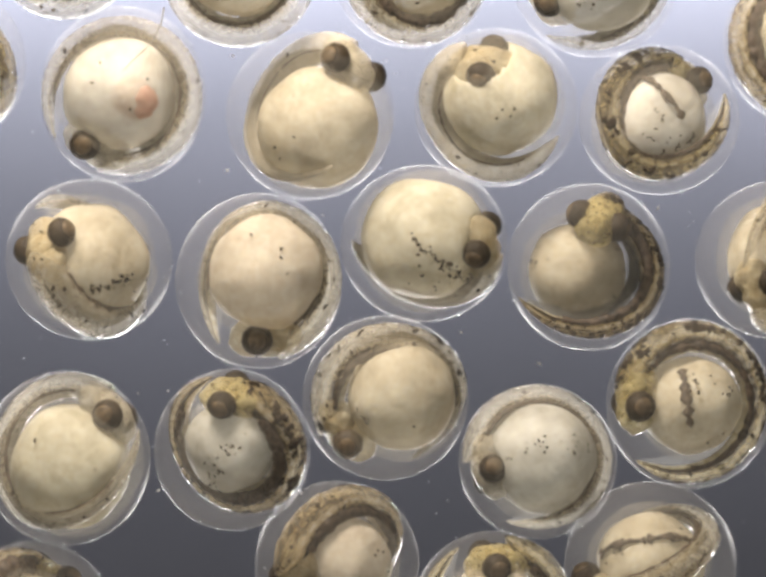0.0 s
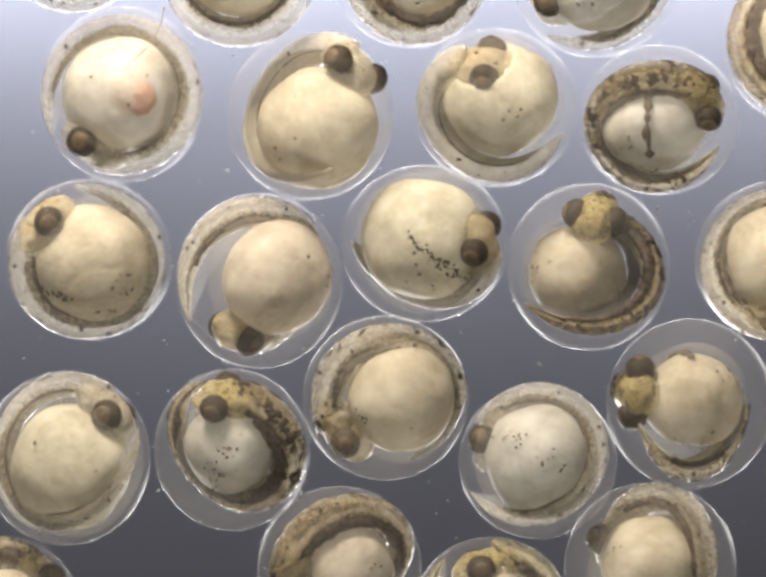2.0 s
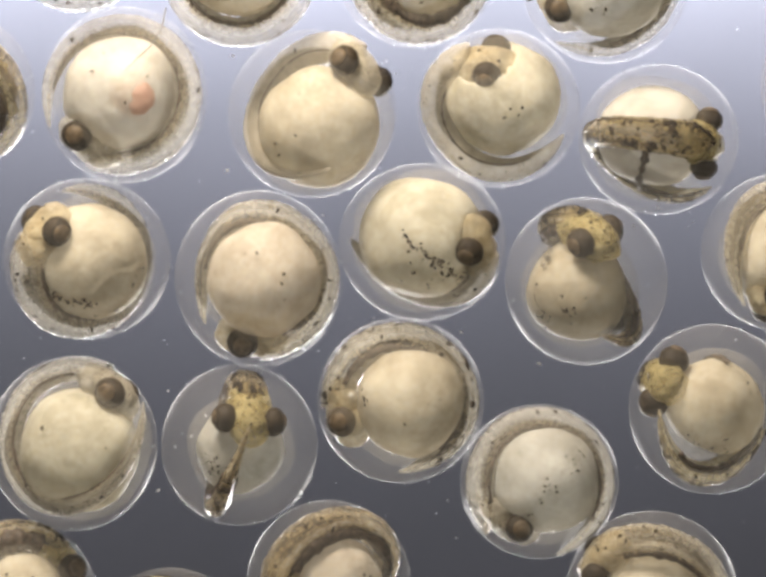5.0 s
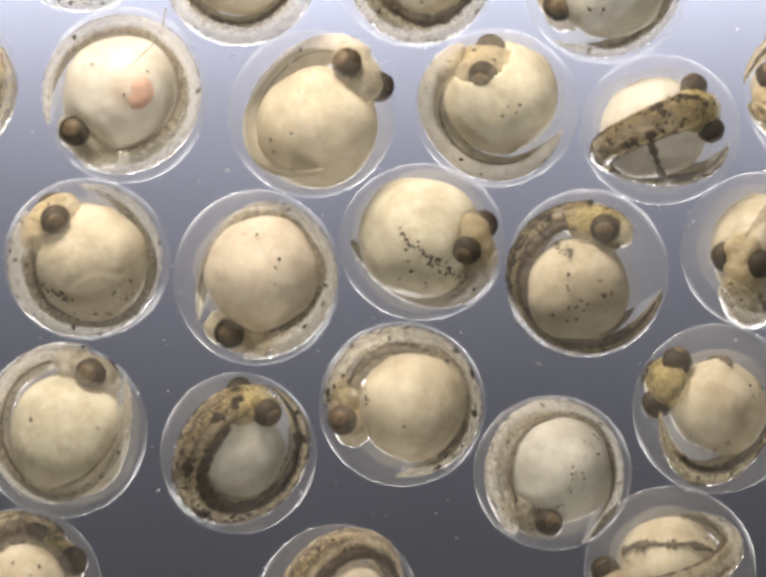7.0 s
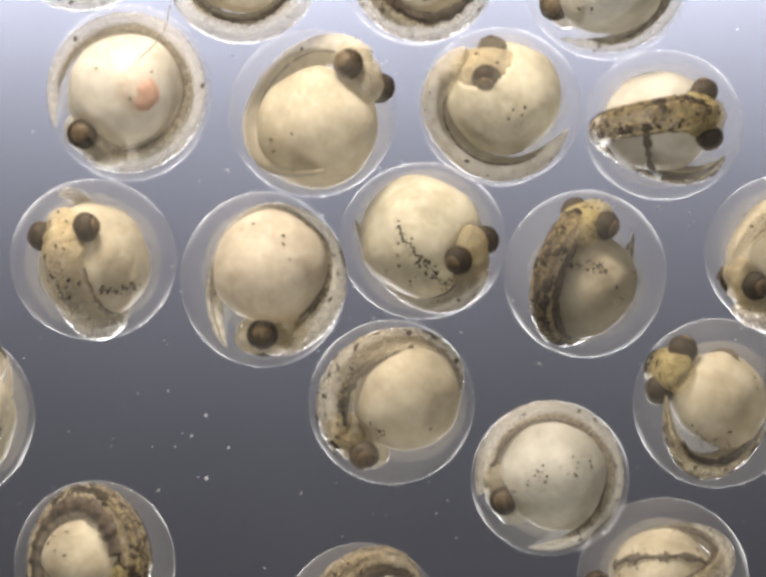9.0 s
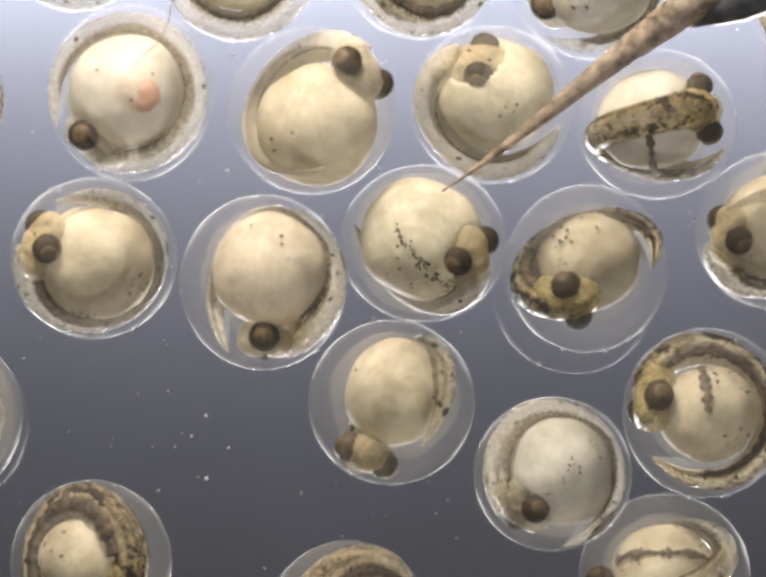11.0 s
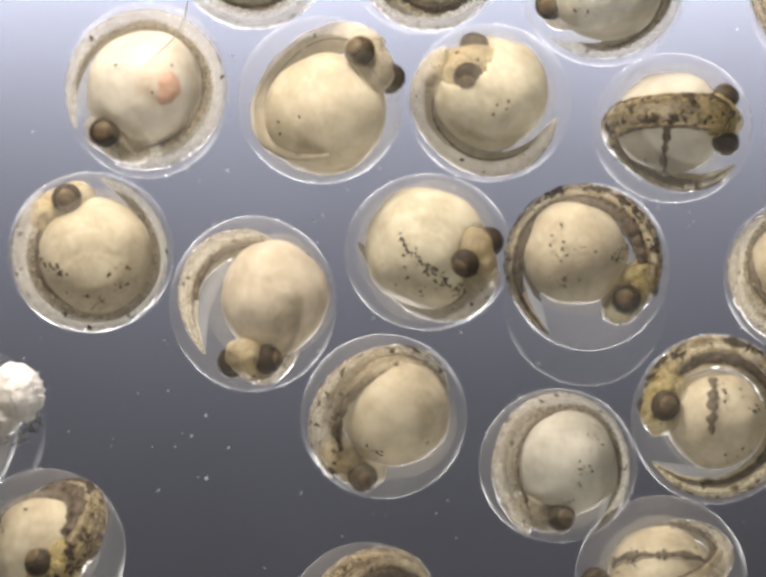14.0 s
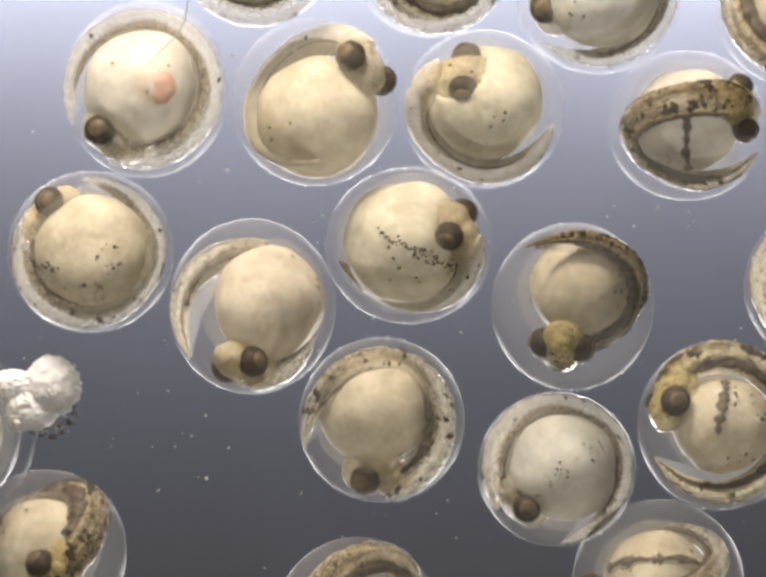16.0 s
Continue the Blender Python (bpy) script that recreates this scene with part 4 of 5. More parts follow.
    walk(EMBRYOS["A4"], [
        at(0, -0.015, -0.003, 0, 24, 31, 54), at(1, -0.015, -0.004, 0, 24, 31, 54), at(1.5, 0.007, 0.026, 0, 58, -21, 21),
        at(2, -0.015, -0.001, 0, 41, -16, 20), at(3, -0.018, -0.002, 0, 37, -19, 22), at(4, -0.018, -0.002, 0, 37, -16, 24),
        at(4.2, -0.019, -0.002, 0, 76, -32, -10), at(6.3, -0.016, 0.005, 0, 86, -23, 24), at(6.5, -0.018, 0.001, 0, 85, -30, 27),
        at(7, -0.016, 0.005, 0, 81, -29, 26), at(7.5, -0.017, 0.005, 0, 77, -37, 34), at(8, -0.014, 0.01, 0, 78, -33, 28),
        at(8.5, -0.013, 0.012, 0, 79, -30, 23), at(9, -0.014, 0.009, 0, 80, -34, 12), at(9.2, -0.011, 0.012, 0, 80, -30, 11),
        at(11.3, -0.01, 0.015, 0, 83, -26, 16), at(11.5, -0.01, 0.016, 0, 78, -29, 20), at(12, 0, 0.02, 0, 78, -23, 9),
        at(12.5, 0.009, 0.025, 0, 74, -23, 9), at(13, 0.008, 0.024, 0, 75, -23, 7), at(14, 0.011, 0.024, 0, 74, -22, 6),
        at(14.5, 0.01, 0.025, 0, 74, -23, 7), at(15, 0.024, 0.032, 0, 71, -19, 13), at(15.5, 0.025, 0.032, 0, 70, -19, 13),
        at(16, 0.03, 0.032, 0, 66, -18, 15),
    ])
    walk(EGGS["B1"], [
        at(0, -2.125, 0.21, CENTRE), at(3.5, -2.125, 0.21, CENTRE), at(4, -2.132, 0.214, CENTRE), at(6.3, -2.142, 0.214, CENTRE),
        at(7, -2.142, 0.214, CENTRE), at(7.5, -2.089, 0.21, CENTRE), at(9.2, -2.093, 0.21, CENTRE), at(11.3, -2.089, 0.221, CENTRE),
        at(11.5, -2.089, 0.221, CENTRE), at(12, -2.111, 0.252, CENTRE), at(13, -2.111, 0.259, CENTRE), at(16, -2.111, 0.266, CENTRE),
    ])
    walk(EMBRYOS["B1"], [
        at(0, -0.009, -0.031, 0, 39, -36, 154), at(0.5, -0.009, -0.031, 0, 39, -36, 154), at(1, -0.012, -0.026, 0, -14, -15, 145),
        at(1.5, -0.015, -0.017, 0, -9, -16, 132), at(2, -0.015, -0.016, 0, -8, -7, 131), at(2.5, -0.013, -0.017, 0, -8, -7, 130),
        at(3, -0.021, -0.038, 0, 27, -56, 173), at(3.5, -0.018, -0.022, 0, 47, -45, 140), at(4, -0.012, -0.02, 0, -8, -22, 132),
        at(4.2, -0.015, -0.02, 0, -9, -22, 131), at(6.3, -0.023, -0.026, 0, 43, -45, 146), at(6.5, -0.02, -0.025, 0, 43, -45, 146),
        at(7, -0.01, -0.014, 0, -4, -14, 125), at(7.5, -0.008, -0.008, 0, 2, -10, 114), at(8, -0.008, -0.009, 0, 2, -8, 114),
        at(8.5, -0.009, -0.011, 0, -1, -4, 117), at(9, -0.017, -0.023, 0, 51, -47, 132), at(9.2, -0.01, -0.027, 0, -11, -30, 137),
        at(11.3, -0.019, -0.032, 0, -21, -22, 154), at(11.5, -0.017, -0.028, 0, -18, -22, 148), at(12, -0.019, -0.021, 0, -14, -7, 143),
        at(12.5, -0.019, -0.026, 0, -18, -9, 148), at(13, -0.017, -0.022, 0, -15, -10, 143), at(13.5, -0.008, -0.01, 0, -1, -5, 119),
        at(14, -0.007, -0.008, 0, 0, 4, 114), at(14.5, -0.006, -0.009, 0, -1, 7, 113), at(15, -0.006, -0.01, 0, -1, 7, 113),
        at(15.5, -0.006, -0.011, 0, 1, -5, 113), at(16, -0.023, -0.001, 0, -5, 20, 127),
    ])
    walk(EGGS["B2"], [
        at(0, -0.896, 0.055, CENTRE), at(3.5, -0.896, 0.055, CENTRE), at(4.2, -0.896, 0.065, CENTRE), at(6.3, -0.911, 0.079, CENTRE),
        at(7, -0.911, 0.079, CENTRE), at(7.5, -0.861, 0.065, CENTRE), at(9.2, -0.861, 0.065, CENTRE), at(11.3, -0.865, 0.044, CENTRE),
        at(11.5, -0.865, 0.044, CENTRE), at(12, -0.939, -0.101, CENTRE), at(13, -0.939, -0.108, CENTRE), at(14, -0.939, -0.111, CENTRE),
        at(15, -0.946, -0.125, CENTRE), at(16, -0.946, -0.129, CENTRE),
    ])
    walk(EMBRYOS["B2"], [
        at(0, 0.008, 0.004, 0, 0, -1, -91), at(0.5, 0, 0.02, 0, -49, 8, -111), at(1, -0.007, -0.02, 0, -6, 18, -103),
        at(1.5, 0, 0.02, 0, -49, 8, -111), at(2, 0, 0.02, 0, -49, 8, -111), at(2.5, 0, 0.02, 0, -49, 8, -111),
        at(3, -0.002, -0.044, 0, -7, 18, -98), at(3.5, 0, 0.02, 0, -49, 8, -111), at(4, -0.008, 0.003, 0, 7, 0, -111),
        at(4.2, -0.003, -0.02, 0, -3, 14, -101), at(6.3, -0.015, -0.022, 0, -4, 16, -109), at(6.5, -0.015, -0.023, 0, -5, 17, -110),
        at(7, -0.008, 0.001, 0, 5, 4, -112), at(7.5, 0.01, 0.006, 0, 2, -8, -93), at(8, 0.008, 0.004, 0, 3, -8, -92),
        at(8.5, 0.008, 0.004, 0, 3, -9, -92), at(9, 0.009, 0.005, 0, 2, -11, -90), at(9.2, 0.009, 0.004, 0, 3, -12, -90),
        at(11.3, 0.011, 0.005, 0, 2, -13, -88), at(11.5, 0.007, 0.003, 0, 3, -9, -93), at(12, 0.016, 0.009, 0, -49, -23, -91),
        at(12.5, 0.018, 0.012, 0, -53, -22, -92), at(13, 0.018, 0.005, 0, -58, -20, -94), at(13.5, 0.019, 0, 0, -61, -19, -94),
        at(14, 0.019, -0.002, 0, -61, -18, -95), at(14.5, 0.019, -0.01, 0, -64, -17, -97), at(15, 0.021, -0.005, 0, -65, -17, -99),
        at(15.5, 0.022, -0.003, 0, -65, -17, -99), at(16, -0.001, -0.025, 0, -39, -21, -101),
    ])
    walk(EGGS["B3"], [
        at(0, 0.296, 0.326, CENTRE), at(3, 0.296, 0.326, CENTRE), at(4, 0.289, 0.334, CENTRE), at(6.3, 0.282, 0.337, CENTRE),
        at(7, 0.282, 0.337, CENTRE), at(7.5, 0.286, 0.344, CENTRE), at(9.2, 0.286, 0.344, CENTRE), at(11.3, 0.289, 0.326, CENTRE),
        at(12, 0.289, 0.323, CENTRE), at(12.5, 0.268, 0.312, CENTRE), at(13, 0.311, 0.302, CENTRE), at(13.5, 0.314, 0.277, CENTRE),
        at(14, 0.325, 0.263, CENTRE), at(14.5, 0.261, 0.238, CENTRE), at(15, 0.205, 0.288, CENTRE), at(15.5, 0.166, 0.298, CENTRE),
        at(16, 0.184, 0.312, CENTRE),
    ])
    walk(EMBRYOS["B3"], [
        at(0, 0.029, 0.004, 0, -145, -18, 2), at(1, 0.028, 0.003, 0, -146, -20, 3), at(2, 0.027, 0.004, 0, -147, -21, 3),
        at(3, 0.023, 0.004, 0, -147, -22, 3), at(4, 0.025, 0.003, 0, -147, -23, 2), at(6.3, 0.02, 0.003, 0, -148, -26, 3),
        at(6.5, 0.019, 0.004, 0, -149, -26, 3), at(7, 0.019, 0.003, 0, -149, -26, 3), at(7.5, 0.013, -0.007, 0, -148, -30, -12),
        at(8, 0.014, -0.005, 0, -149, -33, -12), at(9.2, 0.014, -0.005, 0, -149, -32, -12), at(11.3, 0.012, -0.005, 0, -149, -33, -10),
        at(12, 0.015, -0.003, 0, -152, -32, -9), at(12.5, 0.011, -0.002, 0, -151, -36, -7), at(13, 0.015, 0, 0, -153, -32, -2),
        at(13.5, 0.015, 0.001, 0, -152, -33, -1), at(14, 0.014, 0, 0, -152, -33, -2), at(14.5, 0.011, -0.001, 0, -153, -33, -2),
        at(15, 0.017, 0.002, 0, -155, -28, 3), at(15.5, 0.017, 0, 0, -157, -30, 1), at(16, 0.011, 0.011, 0, -160, -28, 21),
    ])
    walk(EGGS["B4"], [
        at(0, 1.486, 0.157, CENTRE), at(3, 1.482, 0.157, CENTRE), at(3.5, 1.475, 0.164, CENTRE), at(4, 1.472, 0.168, CENTRE),
        at(4.2, 1.465, 0.03, CENTRE), at(6.3, 1.475, 0.111, CENTRE), at(7, 1.475, 0.115, CENTRE), at(7.5, 1.461, 0.101, CENTRE),
        at(9.2, 1.461, 0.108, CENTRE), at(11.3, 1.472, 0.146, CENTRE), at(11.5, 1.472, 0.146, CENTRE), at(12, 1.482, 0.136, CENTRE),
        at(12.5, 1.496, 0.171, CENTRE), at(13, 1.511, 0.15, CENTRE), at(13.5, 1.511, 0.161, CENTRE), at(14, 1.486, 0.154, CENTRE),
        at(14.5, 1.486, 0.108, CENTRE), at(15, 1.468, 0.196, CENTRE), at(15.5, 1.38, 0.231, CENTRE), at(15.8, 1.384, 0.214, CENTRE),
        at(16, 1.369, -0.132, CENTRE),
    ])
    walk(EMBRYOS["B4"], [
        at(0, -0.019, -0.008, 0, -99, -33, 75), at(0.5, -0.017, -0.01, 0, -95, -29, 76), at(1, -0.018, -0.009, 0, -97, -29, 79),
        at(2, -0.017, -0.01, 0, -95, -28, 80), at(3, -0.017, -0.011, 0, -94, -28, 81), at(4, -0.016, -0.012, 0, -92, -28, 81),
        at(4.2, -0.011, -0.016, 0, -90, -43, 73), at(4.967, 0, 0, 0, -43, -38, 80), at(5.733, 0, 0, 0, 2, -39, 89),
        at(6.5, -0.016, 0.014, 0, 50, -44, 96), at(7, -0.019, -0.046, 0, 0, -11, 70), at(7.5, -0.009, 0.016, 0, 47, -35, 87),
        at(8, -0.014, -0.04, 0, 0, -4, 74), at(8.5, -0.01, 0.012, 0, 55, -40, 89), at(9, -0.007, 0.017, 0, 53, -27, 85),
        at(9.2, -0.014, -0.04, 0, 0, -4, 74), at(10.25, 0, 0, 0, -31, -71, 122), at(11.3, 0, 0.05, 0, -144, -29, -110),
        at(11.5, 0.006, 0.05, 0, -142, -22, -115), at(11.75, 0, 0, 0, -156, -1, 179), at(12, 0.02, -0.046, 0, -180, -5, 112),
        at(12.167, 0, 0, 0, -130, -30, 92), at(12.333, 0, 0, 0, -68, -28, 56), at(12.5, -0.028, -0.021, 0, -20, -1, 39),
        at(13, -0.048, 0.014, 0, 0, -6, -16), at(13.5, -0.044, 0.024, 0, 1, -10, -28), at(14, -0.04, 0.03, 0, 1, -7, -38),
        at(14.5, -0.022, 0.026, 0, 1, -22, -48), at(14.75, 0, 0, 0, -57, -59, 35), at(15, 0.012, -0.008, 0, -108, -18, 112),
        at(15.5, -0.048, -0.088, 0, -92, -24, 98), at(15.8, -0.048, -0.088, 0, -92, -24, 98), at(15.867, 0, 0, 0, -91, -22, 152),
        at(15.933, 0, 0, 0, -89, -22, -154), at(16, -0.019, 0.098, 0, -87, -24, -99),
    ])
    walk(EGGS["B5"], [
        at(0, 2.845, 0.203, CENTRE), at(3, 2.845, 0.203, CENTRE), at(3.5, 2.816, 0.214, CENTRE), at(4, 2.809, 0.214, CENTRE),
        at(4.2, 2.958, 0.224, CENTRE), at(6.3, 2.739, 0.277, CENTRE), at(7, 2.739, 0.274, CENTRE), at(7.5, 2.915, 0.256, CENTRE),
        at(9.2, 2.915, 0.256, CENTRE), at(11.3, 2.845, 0.425, CENTRE), at(11.5, 2.845, 0.425, CENTRE), at(12, 2.869, 0.27, CENTRE),
        at(12.5, 3.056, 0.09, CENTRE), at(14, 3.049, 0.09, CENTRE), at(14.5, 3.021, 0.062, CENTRE), at(15, 3.021, 0.062, CENTRE),
        at(15.5, 3.145, 0.037, CENTRE), at(16, 3.198, 0.019, CENTRE),
    ])
    walk(EMBRYOS["B5"], [
        at(0, 0.024, -0.01, 0, -27, -49, -134), at(0.5, 0.023, -0.01, 0, -22, -51, -143), at(1, 0.023, -0.011, 0, -31, -50, -129),
        at(1.5, 0.023, -0.009, 0, -17, -48, -149), at(1.667, 0.016, -0.015, 0, -84, -55, -109), at(1.833, 0.008, -0.02, 0, -138, -37, -83),
        at(2, 0, -0.026, 0, -173, -11, -82), at(2.5, 0, -0.025, 0, -176, -11, -83), at(2.75, 0.007, -0.02, 0, -128, -44, -83),
        at(3, 0.014, -0.015, 0, -42, -58, -132), at(3.5, 0.021, -0.012, 0, -28, -54, -138), at(4, 0.022, -0.013, 0, -31, -53, -132),
        at(4.1, 0.024, -0.025, 0, -17, -28, -106), at(4.2, 0.025, -0.038, 0, 5, -11, -79), at(5.25, 0.013, -0.022, 0, -22, -34, -115),
        at(6.3, 0, -0.005, 0, -31, -67, -155), at(6.5, -0.003, -0.008, 0, -36, -65, -154), at(7, -0.005, -0.008, 0, -34, -64, -154),
        at(7.5, -0.027, -0.016, 0, -15, -43, -158), at(8, -0.031, -0.017, 0, -21, -38, -155), at(8.5, -0.037, -0.027, 0, -31, -28, -146),
        at(9.2, -0.038, -0.026, 0, -31, -28, -145), at(11.3, -0.019, 0.018, 0, -33, -33, 167), at(11.5, -0.013, 0.021, 0, -33, -30, 158),
        at(12, -0.029, -0.003, 0, -39, -31, -168), at(12.25, -0.017, 0.008, 0, -119, -57, -102), at(12.5, -0.005, 0.019, 0, -180, -17, -57),
        at(16, 0, 0.004, 0, 162, -19, -67),
    ])
    walk(EGGS["C1"], [
        at(0, -2.291, -1.226, CENTRE), at(2, -2.291, -1.226, CENTRE), at(2.5, -2.308, -1.131, CENTRE), at(3.5, -2.301, -1.131, CENTRE),
        at(4, -2.284, -1.145, CENTRE), at(4.2, -2.273, -1.145, CENTRE), at(6.3, -2.227, -1.068, CENTRE), at(6.5, -2.238, -1.068, CENTRE),
        at(7, -2.315, -1.029, CENTRE), at(7.1, -2.986, -0.881, CENTRE), at(7.5, -3.014, -0.863, CENTRE), at(8, -3.067, -0.916, CENTRE),
        at(8.5, -3.102, -0.916, CENTRE), at(9.2, -3.138, -0.916, CENTRE), at(11.3, -3.219, -0.916, CENTRE), at(12, -3.184, -0.969, CENTRE),
        at(13, -3.208, -0.986, CENTRE), at(14, -3.244, -0.986, CENTRE), at(14.5, -3.261, -0.986, CENTRE), at(15, -3.219, -1.022, CENTRE),
        at(15.5, -3.226, -1.057, CENTRE), at(16, -3.226, -1.022, CENTRE),
    ])
    walk(EMBRYOS["C1"], [
        at(0, 0.031, 0.025, 0, -17, -13, 42), at(1, 0.028, 0.023, 0, -13, -15, 43), at(2, 0.029, 0.025, 0, -15, -14, 43),
        at(2.5, 0.038, 0.031, 0, -23, -10, 41), at(3, 0.037, 0.032, 0, -23, -11, 44), at(3.5, 0.037, 0.032, 0, -19, -11, 44),
        at(4, 0.038, 0.031, 0, -19, -10, 41), at(4.2, 0.038, 0.031, 0, -19, -11, 42), at(6.3, 0.023, 0.043, 0, -10, -10, 60),
        at(6.5, 0.024, 0.043, 0, -9, -10, 59), at(7, 0.022, 0.044, 0, -15, -9, 60), at(7.1, 0.02, 0.045, 0, -23, -7, 62),
        at(16, 0.019, 0.045, 0, -24, -7, 63),
    ])
    walk(EGGS["C2"], [
        at(0, -1.091, -1.166, CENTRE), at(2, -1.091, -1.166, CENTRE), at(2.5, -1.098, -1.152, CENTRE), at(3, -1.094, -1.145, CENTRE),
        at(3.5, -1.094, -1.138, CENTRE), at(4, -1.076, -1.135, CENTRE), at(4.2, -1.066, -1.121, CENTRE), at(6.3, -1.027, -1.152, CENTRE),
        at(6.5, -1.027, -1.152, CENTRE), at(7, -1.045, -1.191, CENTRE), at(7.1, -0.932, -3.563, CENTRE), at(16, -0.932, -3.916, CENTRE),
    ])
    walk(EMBRYOS["C2"], [
        at(0, 0.009, 0.03, 0, 162, -25, 93), at(0.5, 0.007, 0.01, 0, 172, -28, 92), at(0.667, 0, 0, 0, 132, 6, 99),
        at(0.833, 0, 0, 0, 86, 37, 79), at(1, 0.01, 0.01, 0, 19, 38, 35), at(1.25, 0, 0, 0, 108, 25, 95),
        at(1.5, 0.003, 0.007, 0, 164, -27, 99), at(2, 0.003, 0.023, 0, 159, -26, 101), at(2.5, 0.004, 0.025, 0, 159, -25, 100),
        at(3, 0.008, 0.02, 0, 160, -26, 95), at(3.167, 0.006, 0.011, 0, -153, -30, 107), at(3.333, 0.005, 0.002, 0, -103, -41, 113),
        at(3.5, 0.003, -0.007, 0, -43, -51, 103), at(4, 0, -0.01, 0, -36, -36, 66), at(4.2, 0, -0.01, 0, -36, -36, 66),
        at(5.25, 0, 0, 0, -108, -68, 89), at(6.3, 0.012, 0.01, 0, 144, -51, 152), at(6.5, 0.012, 0.01, 0, 144, -51, 152),
        at(6.667, 0, 0, 0, 112, -27, 132), at(6.833, 0, 0, 0, 78, -15, 104), at(7, -0.004, 0.006, 0, 43, -21, 74),
        at(16, -0.004, 0.006, 0, 43, -21, 74),
    ])
    walk(EGGS["C3"], [
        at(0, 0.018, -0.789, CENTRE), at(3, 0.018, -0.789, CENTRE), at(3.5, 0.056, -0.796, CENTRE), at(4, 0.067, -0.796, CENTRE),
        at(4.2, 0.085, -0.796, CENTRE), at(6.3, 0.138, -0.835, CENTRE), at(7, 0.138, -0.835, CENTRE), at(7.5, 0.06, -0.821, CENTRE),
        at(9.2, 0.06, -0.821, CENTRE), at(11.5, 0.06, -0.821, CENTRE), at(12, 0.004, -0.919, CENTRE), at(14, 0.004, -0.923, CENTRE),
        at(15, -0.004, -0.944, CENTRE), at(16, -0.011, -0.948, CENTRE),
    ])
    walk(EMBRYOS["C3"], [
        at(0, 0.04, -0.026, 0, 171, 13, -140), at(2, 0.034, -0.033, 0, 172, 13, -142), at(3.5, 0.005, -0.02, 0, 179, 14, -155),
        at(4, -0.004, -0.017, 0, -179, 14, -156), at(4.2, -0.012, -0.017, 0, -178, 14, -157), at(6.3, -0.006, -0.011, 0, -175, 15, -166),
        at(7, -0.006, -0.012, 0, -174, 15, -166), at(7.5, 0.044, -0.003, 0, 164, 13, -130), at(9.2, 0.033, -0.013, 0, 160, 13, -130),
        at(10.25, 0.012, -0.011, 0, -145, 14, -123), at(11.3, -0.009, -0.009, 0, -90, -12, -117), at(11.5, -0.01, -0.004, 0, -88, -13, -123),
        at(12, -0.012, 0.009, 0, -90, -12, -128), at(12.5, -0.013, 0.006, 0, -90, -12, -129), at(12.75, 0.01, -0.007, 0, -120, 16, -122),
        at(13, 0.034, -0.019, 0, -150, 25, -119), at(13.5, 0.032, -0.022, 0, 167, 13, -126), at(14, 0.024, -0.038, 0, 155, 12, -123),
        at(14.167, 0.009, -0.029, 0, 111, 3, -113), at(14.333, -0.006, -0.02, 0, 67, 3, -99), at(14.5, -0.021, -0.011, 0, 23, 12, -89),
        at(15, -0.031, -0.019, 0, 11, 14, -94), at(16, -0.032, -0.01, 0, 9, 14, -97),
    ])
    walk(EGGS["C4"], [
        at(0, 1.119, -1.251, CENTRE), at(3, 1.119, -1.251, CENTRE), at(3.5, 1.158, -1.262, CENTRE), at(4, 1.165, -1.262, CENTRE),
        at(4.2, 1.091, -1.428, CENTRE), at(6.3, 1.221, -1.332, CENTRE), at(7, 1.225, -1.332, CENTRE), at(7.5, 1.196, -1.389, CENTRE),
        at(8, 1.211, -1.371, CENTRE), at(9.2, 1.207, -1.371, CENTRE), at(11.3, 1.228, -1.339, CENTRE), at(11.5, 1.225, -1.339, CENTRE),
        at(12, 1.204, -1.339, CENTRE), at(12.5, 1.204, -1.339, CENTRE), at(13, 1.249, -1.29, CENTRE), at(14, 1.264, -1.279, CENTRE),
        at(14.5, 1.256, -1.301, CENTRE), at(15, 1.249, -1.343, CENTRE), at(15.5, 1.256, -1.318, CENTRE), at(16, 1.256, -1.304, CENTRE),
    ])
